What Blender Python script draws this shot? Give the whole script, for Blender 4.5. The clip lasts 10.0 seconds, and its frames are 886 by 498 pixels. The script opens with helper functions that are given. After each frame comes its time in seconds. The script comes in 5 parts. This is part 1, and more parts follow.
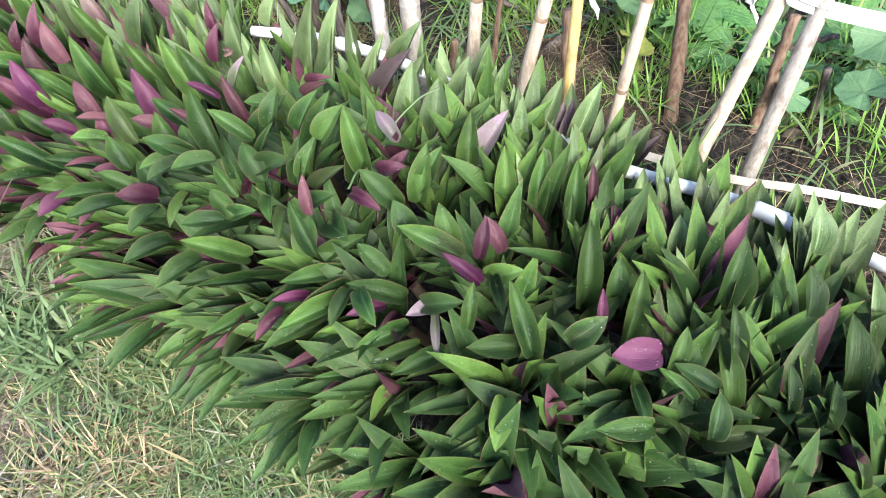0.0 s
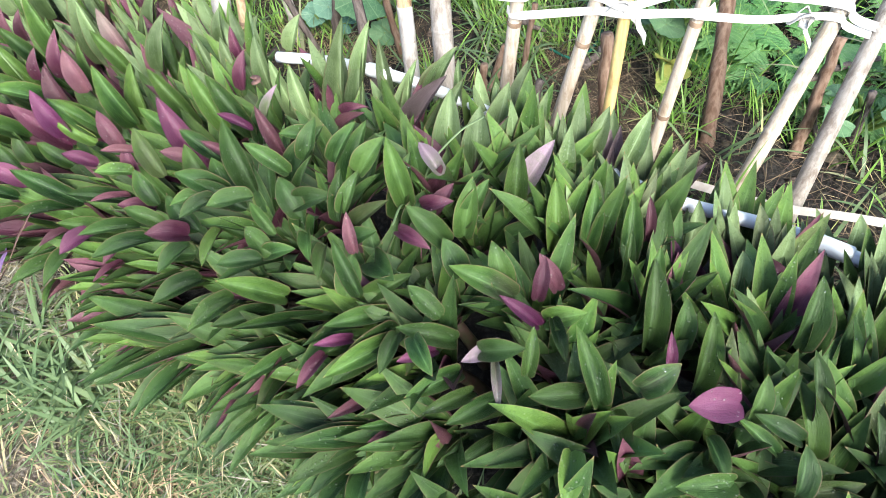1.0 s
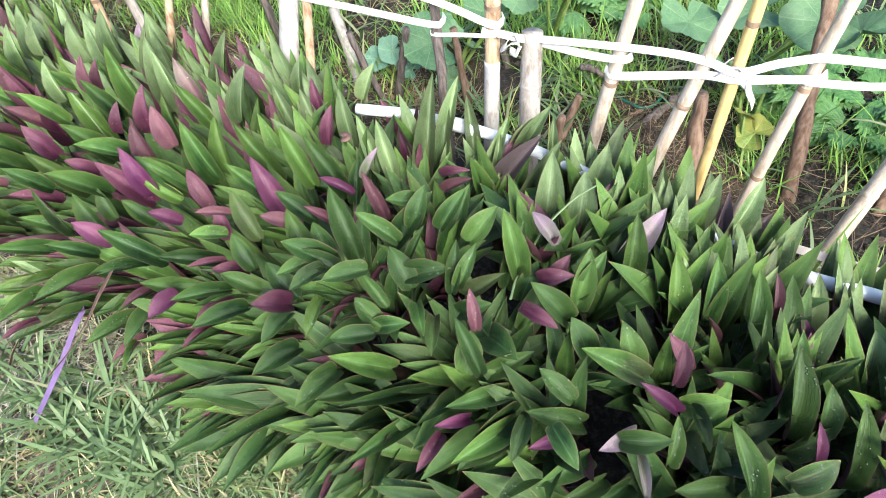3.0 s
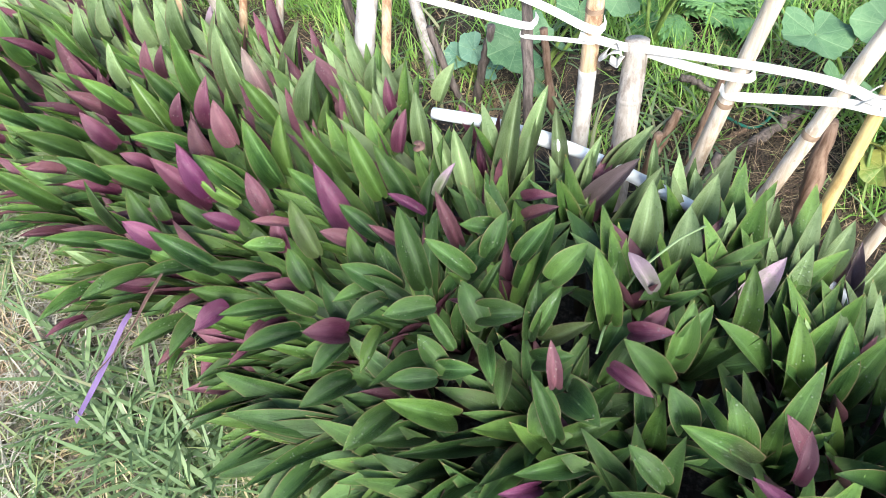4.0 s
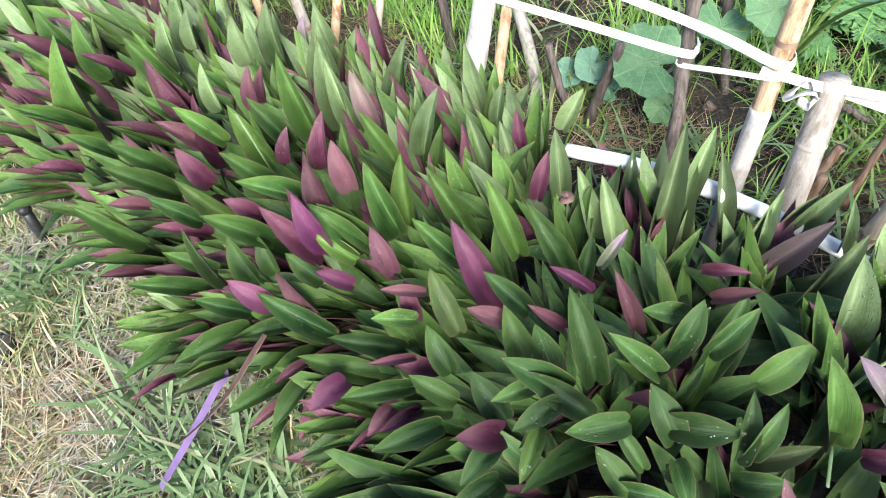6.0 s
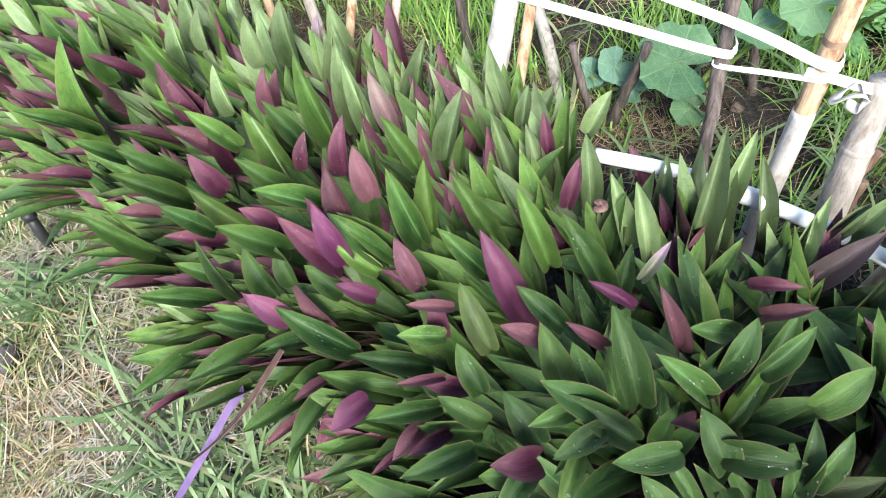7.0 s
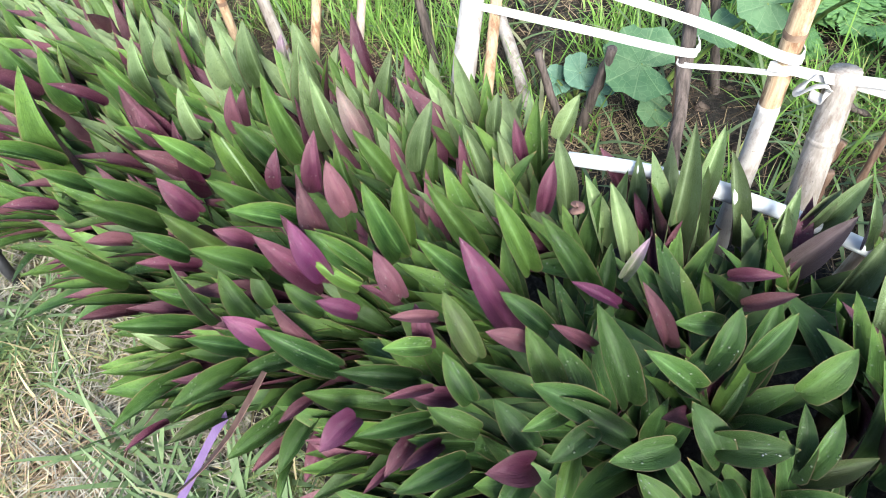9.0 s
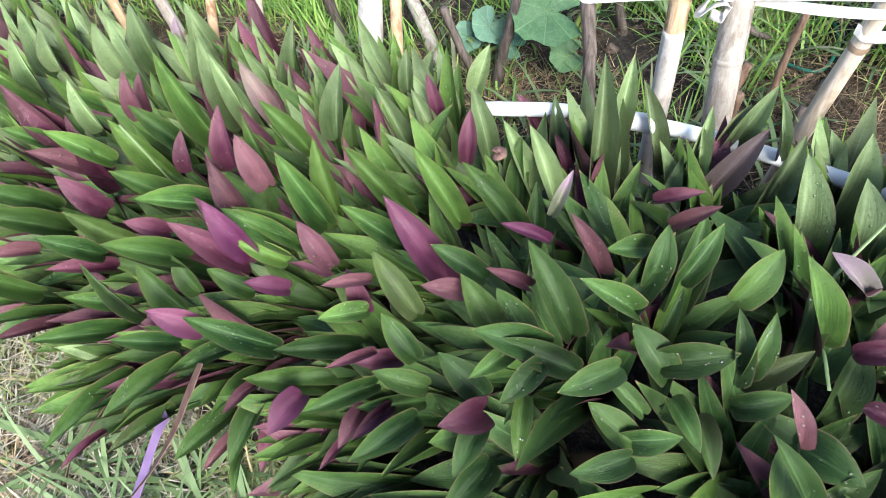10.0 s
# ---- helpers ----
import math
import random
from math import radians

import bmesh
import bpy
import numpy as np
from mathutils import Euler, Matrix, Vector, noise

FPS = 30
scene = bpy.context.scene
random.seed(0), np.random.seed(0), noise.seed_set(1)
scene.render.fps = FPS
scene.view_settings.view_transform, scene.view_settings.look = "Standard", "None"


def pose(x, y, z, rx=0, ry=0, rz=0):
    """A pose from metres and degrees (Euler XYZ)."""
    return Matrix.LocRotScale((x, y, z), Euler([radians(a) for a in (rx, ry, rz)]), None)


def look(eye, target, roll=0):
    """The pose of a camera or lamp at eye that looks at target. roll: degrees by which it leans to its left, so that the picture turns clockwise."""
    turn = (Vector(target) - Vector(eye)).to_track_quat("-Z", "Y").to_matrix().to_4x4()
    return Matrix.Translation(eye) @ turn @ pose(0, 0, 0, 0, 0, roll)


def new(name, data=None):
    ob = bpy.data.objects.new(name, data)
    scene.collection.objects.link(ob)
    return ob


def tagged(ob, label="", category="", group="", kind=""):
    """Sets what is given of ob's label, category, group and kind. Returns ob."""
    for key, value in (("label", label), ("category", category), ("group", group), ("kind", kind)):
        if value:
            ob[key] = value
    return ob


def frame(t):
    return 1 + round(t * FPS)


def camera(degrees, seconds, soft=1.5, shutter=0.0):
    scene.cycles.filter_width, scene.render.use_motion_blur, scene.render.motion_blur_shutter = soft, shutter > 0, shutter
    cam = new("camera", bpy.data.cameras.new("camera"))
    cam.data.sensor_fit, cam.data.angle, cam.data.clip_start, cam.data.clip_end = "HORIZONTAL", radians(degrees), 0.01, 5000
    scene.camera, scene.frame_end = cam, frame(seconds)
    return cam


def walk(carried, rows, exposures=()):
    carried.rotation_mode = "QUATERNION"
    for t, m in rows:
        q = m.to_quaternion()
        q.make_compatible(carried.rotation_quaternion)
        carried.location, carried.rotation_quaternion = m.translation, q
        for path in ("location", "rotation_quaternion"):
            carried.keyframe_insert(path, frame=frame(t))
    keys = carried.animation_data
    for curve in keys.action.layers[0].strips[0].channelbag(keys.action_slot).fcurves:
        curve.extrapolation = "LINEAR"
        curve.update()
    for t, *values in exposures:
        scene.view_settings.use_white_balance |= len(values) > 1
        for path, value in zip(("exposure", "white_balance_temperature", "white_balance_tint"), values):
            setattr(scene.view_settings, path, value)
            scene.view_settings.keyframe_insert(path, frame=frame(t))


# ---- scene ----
cam = camera(65.8, 10.0, soft=0.9)
PATH = [
    (0, (0.106, 0.039, 1.168), (-0.204, 1.128, -0.481), -12.4),
    (0.5, (0.056, 0.067, 1.161), (-0.246, 1.179, -0.474), -11.9),
    (1, (0.019, 0.09, 1.155), (-0.275, 1.214, -0.473), -11.9),
    (1.5, (0.003, 0.102, 1.15), (-0.258, 1.181, -0.514), -10.3),
    (1.8, (-0.014, 0.105, 1.164), (-0.268, 1.175, -0.506), -11.3),
    (2, (-0.026, 0.113, 1.17), (-0.303, 1.24, -0.46), -11.8),
    (2.5, (-0.112, 0.132, 1.177), (-0.322, 1.265, -0.457), -7.7),
    (3, (-0.164, 0.161, 1.199), (-0.435, 1.322, -0.407), -10.2),
    (3.2, (-0.167, 0.195, 1.192), (-0.501, 1.361, -0.399), -12.5),
    (4.3, (-0.247, 0.298, 1.129), (-0.69, 1.383, -0.491), -12.5),
    (4.5, (-0.276, 0.319, 1.125), (-0.697, 1.399, -0.504), -12.9),
    (5, (-0.34, 0.382, 1.109), (-0.708, 1.482, -0.52), -10.9),
    (5.5, (-0.392, 0.401, 1.107), (-0.807, 1.477, -0.526), -11.8),
    (6, (-0.422, 0.419, 1.11), (-0.922, 1.471, -0.515), -14.4),
    (6.2, (-0.424, 0.428, 1.103), (-0.95, 1.455, -0.531), -15.7),
    (7.3, (-0.481, 0.451, 1.084), (-0.978, 1.51, -0.539), -14.2),
    (7.5, (-0.485, 0.45, 1.085), (-0.978, 1.511, -0.538), -13.7),
    (8, (-0.491, 0.453, 1.084), (-0.977, 1.522, -0.535), -13.0),
    (8.5, (-0.496, 0.454, 1.088), (-0.991, 1.543, -0.515), -13.9),
    (9, (-0.476, 0.443, 1.076), (-0.911, 1.549, -0.533), -14.5),
    (9.5, (-0.457, 0.43, 1.06), (-0.783, 1.538, -0.573), -14.8),
    (10, (-0.465, 0.428, 1.039), (-0.732, 1.51, -0.621), -15.7),
]
walk(cam, [(t, look(eye, target, roll)) for t, eye, target, roll in PATH], exposures=((0.0, 2.17, 6560.0, 9.0), (10.0, 2.17, 6560.0, 9.0)))

# ---- light ----
world = bpy.data.worlds.new("sky")
scene.world = world
world.use_nodes = True
wt = world.node_tree
sky = wt.nodes.new("ShaderNodeTexSky")
sky.sky_type, sky.sun_disc = "NISHITA", False
SUN_UP, SUN_TURN = radians(43), radians(155)
sky.sun_elevation, sky.sun_rotation = SUN_UP, SUN_TURN
sky.air_density, sky.dust_density = 1.0, 1.5
wt.nodes["Background"].inputs[1].default_value = 0.098
wt.links.new(sky.outputs[0], wt.nodes["Background"].inputs[0])
sun = new("sun", bpy.data.lights.new("sun", "SUN"))
sun.data.energy, sun.data.angle, sun.data.color = 2.3, radians(24), (1.0, 0.98, 0.93)
toward = Vector((math.sin(SUN_TURN) * math.cos(SUN_UP), math.cos(SUN_TURN) * math.cos(SUN_UP), math.sin(SUN_UP)))
sun.matrix_world = look(toward * 10, (0, 0, 0))

# ---- materials ----


class Nodes:
    """A small builder for one node material."""

    def __init__(self, name, rough=0.6, gloss=0.5):
        self.m = bpy.data.materials.new(name)
        self.m.use_nodes = True
        self.t = self.m.node_tree
        self.b = self.t.nodes["Principled BSDF"]
        self.b.inputs["Roughness"].default_value = rough
        self.b.inputs["Specular IOR Level"].default_value = gloss

    def put(self, socket, value):
        if hasattr(value, "is_output"):
            self.t.links.new(value, socket)
        else:
            socket.default_value = (*value, 1) if isinstance(value, tuple) and len(value) == 3 and socket.type == "RGBA" else value

    def node(self, kind, **inputs):
        n = self.t.nodes.new("ShaderNode" + kind)
        for k, v in inputs.items():
            self.put(n.inputs[k.replace("_", " ")], v)
        return n

    def math(self, op, a, b=0.0, c=0.0, clamp=False):
        n = self.t.nodes.new("ShaderNodeMath")
        n.operation, n.use_clamp = op, clamp
        for s, v in zip(n.inputs, (a, b, c)):
            self.put(s, v)
        return n.outputs[0]

    def mix(self, f, a, b, blend="MIX"):
        n = self.t.nodes.new("ShaderNodeMix")
        n.data_type, n.blend_type = "RGBA", blend
        self.put(n.inputs[0], f), self.put(n.inputs[6], a), self.put(n.inputs[7], b)
        return n.outputs[2]

    def ramp(self, f, a, b):
        n = self.t.nodes.new("ShaderNodeMapRange")
        n.interpolation_type = "SMOOTHSTEP"
        self.put(n.inputs[0], f), self.put(n.inputs[1], a), self.put(n.inputs[2], b)
        return n.outputs[0]

    def coord(self, which="Object"):
        return self.node("TexCoord").outputs[which]

    def place(self):
        return self.node("NewGeometry").outputs["Position"]

    def noise(self, scale, at=None, detail=4.0, rough=0.6):
        n = self.node("TexNoise", Scale=scale, Detail=detail, Roughness=rough)
        self.put(n.inputs["Vector"], at or self.place())
        return n.outputs[0]

    def stretched(self, at, s):
        n = self.node("Mapping", Scale=s)
        self.put(n.inputs["Vector"], at)
        return n.outputs[0]

    def chance(self):
        return self.node("ObjectInfo").outputs["Random"]

    def again(self, r, k):
        return self.math("FRACT", self.math("MULTIPLY", r, k))

    def island(self):
        return self.node("NewGeometry").outputs["Random Per Island"]

    def bump(self, height, strength=0.3, dist=0.002):
        n = self.node("Bump", Strength=strength, Distance=dist, Height=height)
        self.put(self.b.inputs["Normal"], n.outputs[0])

    def done(self, color, rough=None):
        self.put(self.b.inputs["Base Color"], color)
        if rough is not None:
            self.put(self.b.inputs["Roughness"], rough)
        return self.m


def through_leaf(n, color, share):
    """Lets some light pass through a thin leaf."""
    tr = n.node("BsdfTranslucent", Color=color)
    mx = n.node("MixShader", Fac=share)
    n.t.links.new(n.b.outputs[0], mx.inputs[1])
    n.t.links.new(tr.outputs[0], mx.inputs[2])
    n.t.links.new(mx.outputs[0], n.t.nodes["Material Output"].inputs[0])


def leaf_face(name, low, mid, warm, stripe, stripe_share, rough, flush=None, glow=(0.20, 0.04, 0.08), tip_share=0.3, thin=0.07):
    rim = (0.20, 0.12, 0.085) if flush else stripe
    n = Nodes(name, rough, 0.31)
    sep = n.node("SeparateXYZ", Vector=n.coord("UV"))
    u, v = sep.outputs[0], sep.outputs[1]
    r = n.chance()
    # Base darkened and tip paled: leaf colour with shade between leaves painted in.
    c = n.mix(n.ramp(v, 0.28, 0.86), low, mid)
    c = n.mix(n.math("MULTIPLY", n.math("POWER", n.again(r, 7.31), 1.6), 0.8), c, warm)
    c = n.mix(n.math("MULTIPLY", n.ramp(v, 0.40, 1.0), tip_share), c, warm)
    off = n.math("ABSOLUTE", n.math("SUBTRACT", u, 0.5))
    edge = n.ramp(off, 0.22, 0.5)
    c = n.mix(n.math("MULTIPLY", edge, n.math("MULTIPLY_ADD", n.ramp(v, 0.3, 0.95), 0.6, 0.22)), c, warm)
    c = n.mix(n.math("MULTIPLY", n.ramp(off, 0.462, 0.488), 0.6), c, rim)
    veins = n.noise(1.0, n.stretched(n.coord("UV"), (30.0, 1.2, 1.0)), 5.0, 0.75)
    c = n.mix(n.math("MULTIPLY", n.ramp(veins, 0.48, 0.68), 0.42), c, stripe)
    mid_line = n.math("MULTIPLY", n.ramp(off, 0.050, 0.012), n.ramp(v, 0.96, 0.7))
    c = n.mix(n.math("MULTIPLY", mid_line, n.math("MULTIPLY_ADD", n.again(r, 3.7), stripe_share * 0.8, 0.28)), c, tuple(1.35 * x for x in stripe))
    cloud = n.noise(1.0, n.stretched(n.coord("UV"), (7.0, 3.0, 1.0)), 5.0, 0.65)
    c = n.mix(n.math("MULTIPLY", n.ramp(cloud, 0.45, 0.70), 0.30), c, warm)
    blotch = n.noise(26.0, None, 5.0)
    c = n.mix(n.math("MULTIPLY", n.ramp(blotch, 0.45, 0.72), 0.45), c, low)
    if flush:
        f = n.math("MULTIPLY", n.ramp(n.again(r, 11.3), 0.90, 0.97), n.ramp(n.noise(9.0), 0.40, 0.62))
        c = n.mix(n.math("MULTIPLY", f, 0.22), c, flush)
        tan = n.math("MULTIPLY", n.ramp(v, 0.955, 1.0), n.ramp(n.again(r, 5.9), 0.5, 0.6))
        c = n.mix(tan, c, (0.22, 0.15, 0.07))
    mott = n.noise(70.0, None, 6.0, 0.7)
    c = n.mix(n.math("MULTIPLY", n.ramp(mott, 0.52, 0.72), 0.28), c, stripe)
    c = n.mix(n.math("MULTIPLY", n.ramp(n.noise(230.0, None, 3.0), 0.54, 0.70), 0.42), c, low)
    specks = n.node("TexVoronoi", Scale=120.0, Vector=n.place()).outputs["Distance"]
    # Pale raised specks for water drops, their glint put into the colour.
    drop_specks = n.math("MULTIPLY", n.ramp(specks, 0.24, 0.08), n.math("MULTIPLY", n.ramp(n.noise(19.0), 0.42, 0.58), n.ramp(n.again(r, 13.7), 0.25, 0.5)))
    c = n.mix(n.math("MULTIPLY", drop_specks, 0.26), c, (0.42, 0.46, 0.40))
    c = n.node("HueSaturation", Value=n.math("MULTIPLY_ADD", n.again(r, 4.1), 0.75, 0.62), Color=c).outputs[0]
    n.bump(n.math("ADD", n.math("MULTIPLY", veins, 0.7), n.math("ADD", n.math("MULTIPLY", drop_specks, 1.0), n.math("MULTIPLY", mott, 0.8))), 0.7, 0.003)
    n.done(c, n.math("MULTIPLY_ADD", n.noise(40.0), 0.25, rough - 0.17))
    through_leaf(n, n.mix(0.5, c, glow), thin)
    return n.m


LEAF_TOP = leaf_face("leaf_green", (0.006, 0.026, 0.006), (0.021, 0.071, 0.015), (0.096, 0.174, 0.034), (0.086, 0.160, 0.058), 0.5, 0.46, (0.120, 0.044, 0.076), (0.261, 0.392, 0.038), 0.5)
# Leaf age, with shade (dark) and brighter light (pale) painted into the greens.
LEAF_DARK = leaf_face("leaf_dark_green", (0.004, 0.019, 0.005), (0.013, 0.048, 0.012), (0.060, 0.116, 0.026), (0.062, 0.118, 0.045), 0.45, 0.44, (0.109, 0.038, 0.065), (0.131, 0.239, 0.044), 0.42)
LEAF_LIGHT = leaf_face("leaf_light_green", (0.034, 0.068, 0.020), (0.100, 0.166, 0.074), (0.186, 0.262, 0.118), (0.22, 0.30, 0.17), 0.5, 0.42, (0.142, 0.054, 0.076), (0.304, 0.435, 0.076), 0.5, 0.16)
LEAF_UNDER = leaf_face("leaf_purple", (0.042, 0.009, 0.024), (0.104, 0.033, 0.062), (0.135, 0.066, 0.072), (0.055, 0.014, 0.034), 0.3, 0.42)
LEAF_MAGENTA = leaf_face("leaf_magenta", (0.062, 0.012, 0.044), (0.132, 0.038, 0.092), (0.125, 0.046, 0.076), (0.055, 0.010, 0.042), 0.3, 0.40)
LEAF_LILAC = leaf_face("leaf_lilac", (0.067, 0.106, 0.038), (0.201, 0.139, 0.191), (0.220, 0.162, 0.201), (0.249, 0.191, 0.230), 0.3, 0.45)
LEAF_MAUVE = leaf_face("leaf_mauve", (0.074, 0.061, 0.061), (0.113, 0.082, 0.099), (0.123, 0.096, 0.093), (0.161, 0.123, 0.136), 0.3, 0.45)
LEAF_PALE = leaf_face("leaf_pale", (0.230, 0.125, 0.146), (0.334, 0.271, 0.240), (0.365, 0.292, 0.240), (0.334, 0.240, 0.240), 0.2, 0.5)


def plain(name, a, b, scale, rough=0.7, gloss=0.3, bump=0.4, dist=0.003, stretch=None, per=None):
    n = Nodes(name, rough, gloss)
    at = n.coord("Object") if stretch else n.place()
    if stretch:
        at = n.stretched(at, stretch)
    f = n.noise(scale, at, 6.0)
    c = n.mix(n.ramp(f, 0.3, 0.7), a, b)
    r = n.island() if per == "island" else n.chance()
    c = n.mix(n.math("MULTIPLY", n.noise(scale * 0.13, at), 0.5), c, tuple(0.6 * x for x in a))
    if per:
        hsv = n.node("HueSaturation", Hue=n.math("MULTIPLY_ADD", n.again(r, 5.3), 0.05, 0.475), Value=n.math("MULTIPLY_ADD", r, 0.9, 0.55), Color=c)
        c = hsv.outputs[0]
    n.bump(f, bump, dist)
    return n.done(c)


def blades(name, a, b, dry, dry_share):
    n = Nodes(name, 0.5, 0.4)
    r = n.island()
    c = n.mix(n.again(r, 3.3), a, b)
    c = n.mix(n.ramp(n.again(r, 17.9), 1.0 - dry_share, 1.02 - dry_share), c, dry)
    c = n.mix(n.math("MULTIPLY", n.noise(30.0), 0.4), c, dry)
    n.done(c)
    through_leaf(n, c, 0.3)
    return n.m


def earth(name, dark, light, pebble, weed=None):
    n = Nodes(name, 0.95, 0.15)
    big, fine = n.noise(5.0, None, 6.0), n.noise(90.0, None, 8.0, 0.7)
    c = n.mix(n.ramp(big, 0.35, 0.65), dark, light)
    c = n.mix(n.ramp(fine, 0.45, 0.7), c, pebble)
    c = n.mix(n.ramp(n.noise(260.0), 0.62, 0.7), c, tuple(0.35 * x for x in dark))
    if weed:
        c = n.mix(n.math("MULTIPLY", n.ramp(n.noise(14.0, None, 8.0, 0.75), 0.46, 0.60), 0.7), c, weed)
    n.bump(n.math("ADD", fine, n.math("MULTIPLY", big, 2.0)), 0.9, 0.02)
    return n.done(c)


LAWN_EARTH = earth("lawn_earth", (0.078, 0.062, 0.047), (0.328, 0.277, 0.218), (0.421, 0.366, 0.296), (0.047, 0.086, 0.031))
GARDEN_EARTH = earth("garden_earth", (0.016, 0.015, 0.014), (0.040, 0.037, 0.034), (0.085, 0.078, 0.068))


def cane_skin(name, a, b, stain, amount):
    n = Nodes(name, 0.55, 0.4)
    at = n.coord("Object")
    streak = n.noise(1.0, n.stretched(at, (160.0, 160.0, 5.0)), 5.0, 0.65)
    patchy = n.noise(1.0, n.stretched(at, (45.0, 45.0, 18.0)), 6.0, 0.65)
    spots = n.noise(1.0, n.stretched(at, (260.0, 260.0, 120.0)), 3.0)
    c = n.mix(n.ramp(streak, 0.3, 0.7), a, b)
    c = n.mix(n.math("MULTIPLY", n.ramp(patchy, 0.48, 0.68), amount), c, stain)
    c = n.mix(n.math("MULTIPLY", n.ramp(spots, 0.62, 0.72), 0.6 * amount), c, tuple(0.45 * x for x in stain))
    n.bump(n.math("ADD", streak, n.math("MULTIPLY", spots, 0.5)), 0.5, 0.002)
    return n.done(c, n.math("MULTIPLY_ADD", patchy, 0.4, 0.35))


CANE = cane_skin("bamboo", (0.368, 0.304, 0.230), (0.534, 0.469, 0.396), (0.221, 0.156, 0.101), 0.7)
CANE_YELLOW = cane_skin("yellow_bamboo", (0.46, 0.32, 0.11), (0.60, 0.46, 0.21), (0.27, 0.16, 0.07), 0.7)
CANE_ORANGE = cane_skin("orange_bamboo", (0.36, 0.24, 0.14), (0.55, 0.42, 0.28), (0.18, 0.085, 0.045), 0.9)
CANE_GREY = cane_skin("weathered_bamboo", (0.246, 0.217, 0.187), (0.374, 0.344, 0.315), (0.145, 0.115, 0.093), 0.85)
PAINT = cane_skin("white_paint", (0.465, 0.456, 0.437), (0.372, 0.353, 0.330), (0.205, 0.167, 0.144), 0.7)
BARK = plain("brown_wood", (0.13, 0.075, 0.050), (0.30, 0.21, 0.155), 30.0, 0.85, 0.2, 0.8, 0.004, (4.0, 4.0, 0.5))
BARK_DARK = plain("dark_wood", (0.060, 0.050, 0.046), (0.19, 0.155, 0.14), 34.0, 0.85, 0.2, 0.8, 0.004, (4.0, 4.0, 0.5))
NODE_DARK = plain("cane_joint", (0.16, 0.10, 0.07), (0.34, 0.25, 0.17), 60.0, 0.7)
STRAP = plain("white_strap", (0.62, 0.60, 0.57), (0.50, 0.475, 0.445), 90.0, 0.45, 0.4, 0.2, 0.001)
STRAP_DIRTY = plain("dirty_strap", (0.36, 0.32, 0.29), (0.48, 0.45, 0.41), 60.0, 0.6)
PVC = plain("white_pvc", (0.74, 0.79, 0.80), (0.64, 0.70, 0.70), 20.0, 0.35, 0.5, 0.1, 0.001)
STRAW = plain("straw", (0.221, 0.156, 0.091), (0.429, 0.338, 0.208), 40.0, 0.7, 0.3, 0.2, 0.001, None, "island")
STRAW_PALE = plain("pale_straw", (0.215, 0.200, 0.152), (0.42, 0.40, 0.325), 40.0, 0.65, 0.3, 0.2, 0.001, None, "island")
STRAW_BROWN = plain("brown_straw", (0.050, 0.037, 0.026), (0.14, 0.105, 0.070), 40.0, 0.8, 0.2, 0.2, 0.001, None, "island")
CLOD = plain("clod", (0.045, 0.036, 0.028), (0.12, 0.10, 0.08), 60.0, 0.95, 0.1, 0.8, 0.004, None, "island")
STONE = plain("stone", (0.20, 0.17, 0.14), (0.34, 0.30, 0.25), 40.0, 0.85)
STONE_DARK = plain("dark_stone", (0.05, 0.045, 0.045), (0.11, 0.095, 0.09), 40.0, 0.8)
WATER = Nodes("water", 0.03, 0.5).done((0.9, 0.95, 0.95))
WATER.node_tree.nodes["Principled BSDF"].inputs["Transmission Weight"].default_value = 0.85
WATER.node_tree.nodes["Principled BSDF"].inputs["IOR"].default_value = 1.33
BLACK = plain("black_plastic", (0.015, 0.016, 0.018), (0.035, 0.036, 0.04), 30.0, 0.4)
HOSE = plain("green_hose", (0.010, 0.10, 0.075), (0.02, 0.16, 0.11), 30.0, 0.4)
PURPLE_TAPE = plain("purple_tape", (0.15, 0.090, 0.22), (0.21, 0.14, 0.27), 30.0, 0.4)
DRY_LEAF = plain("dry_leaf", (0.095, 0.050, 0.045), (0.18, 0.11, 0.09), 60.0, 0.7)
STEM = plain("plant_stem", (0.030, 0.035, 0.014), (0.06, 0.028, 0.028), 60.0, 0.6)
GREEN_STEM = plain("green_stem", (0.11, 0.18, 0.04), (0.20, 0.28, 0.08), 40.0, 0.5)
LAWN_GREEN = blades("lawn_blade", (0.075, 0.150, 0.040), (0.170, 0.250, 0.085), (0.40, 0.34, 0.20), 0.26)
CRAB_GREEN = blades("broad_blade", (0.062, 0.142, 0.050), (0.145, 0.240, 0.100), (0.27, 0.28, 0.16), 0.10)
GARDEN_GREEN = blades("garden_blade", (0.070, 0.218, 0.031), (0.196, 0.421, 0.062), (0.406, 0.437, 0.156), 0.07)


def lobed(name, a, b, vein):
    n = Nodes(name, 0.55, 0.35)
    sep = n.node("SeparateXYZ", Vector=n.coord("UV"))
    ray = n.math("ABSOLUTE", n.math("SINE", n.math("MULTIPLY", sep.outputs[0], math.pi * 8)))
    r = n.chance()
    c = n.mix(n.ramp(n.noise(18.0), 0.35, 0.7), a, b)
    c = n.mix(n.math("MULTIPLY", r, 0.35), c, vein)
    c = n.mix(n.math("MULTIPLY", n.ramp(ray, 0.16, 0.02), 0.55), c, vein)
    net = n.node("TexVoronoi", Scale=70.0, Vector=n.place())
    net.feature = "DISTANCE_TO_EDGE"
    c = n.mix(n.math("MULTIPLY", n.ramp(net.outputs["Distance"], 0.07, 0.0), 0.3), c, vein)
    n.bump(n.math("ADD", net.outputs["Distance"], ray), 0.4, 0.003)
    n.done(c)
    through_leaf(n, c, 0.25)
    return n.m


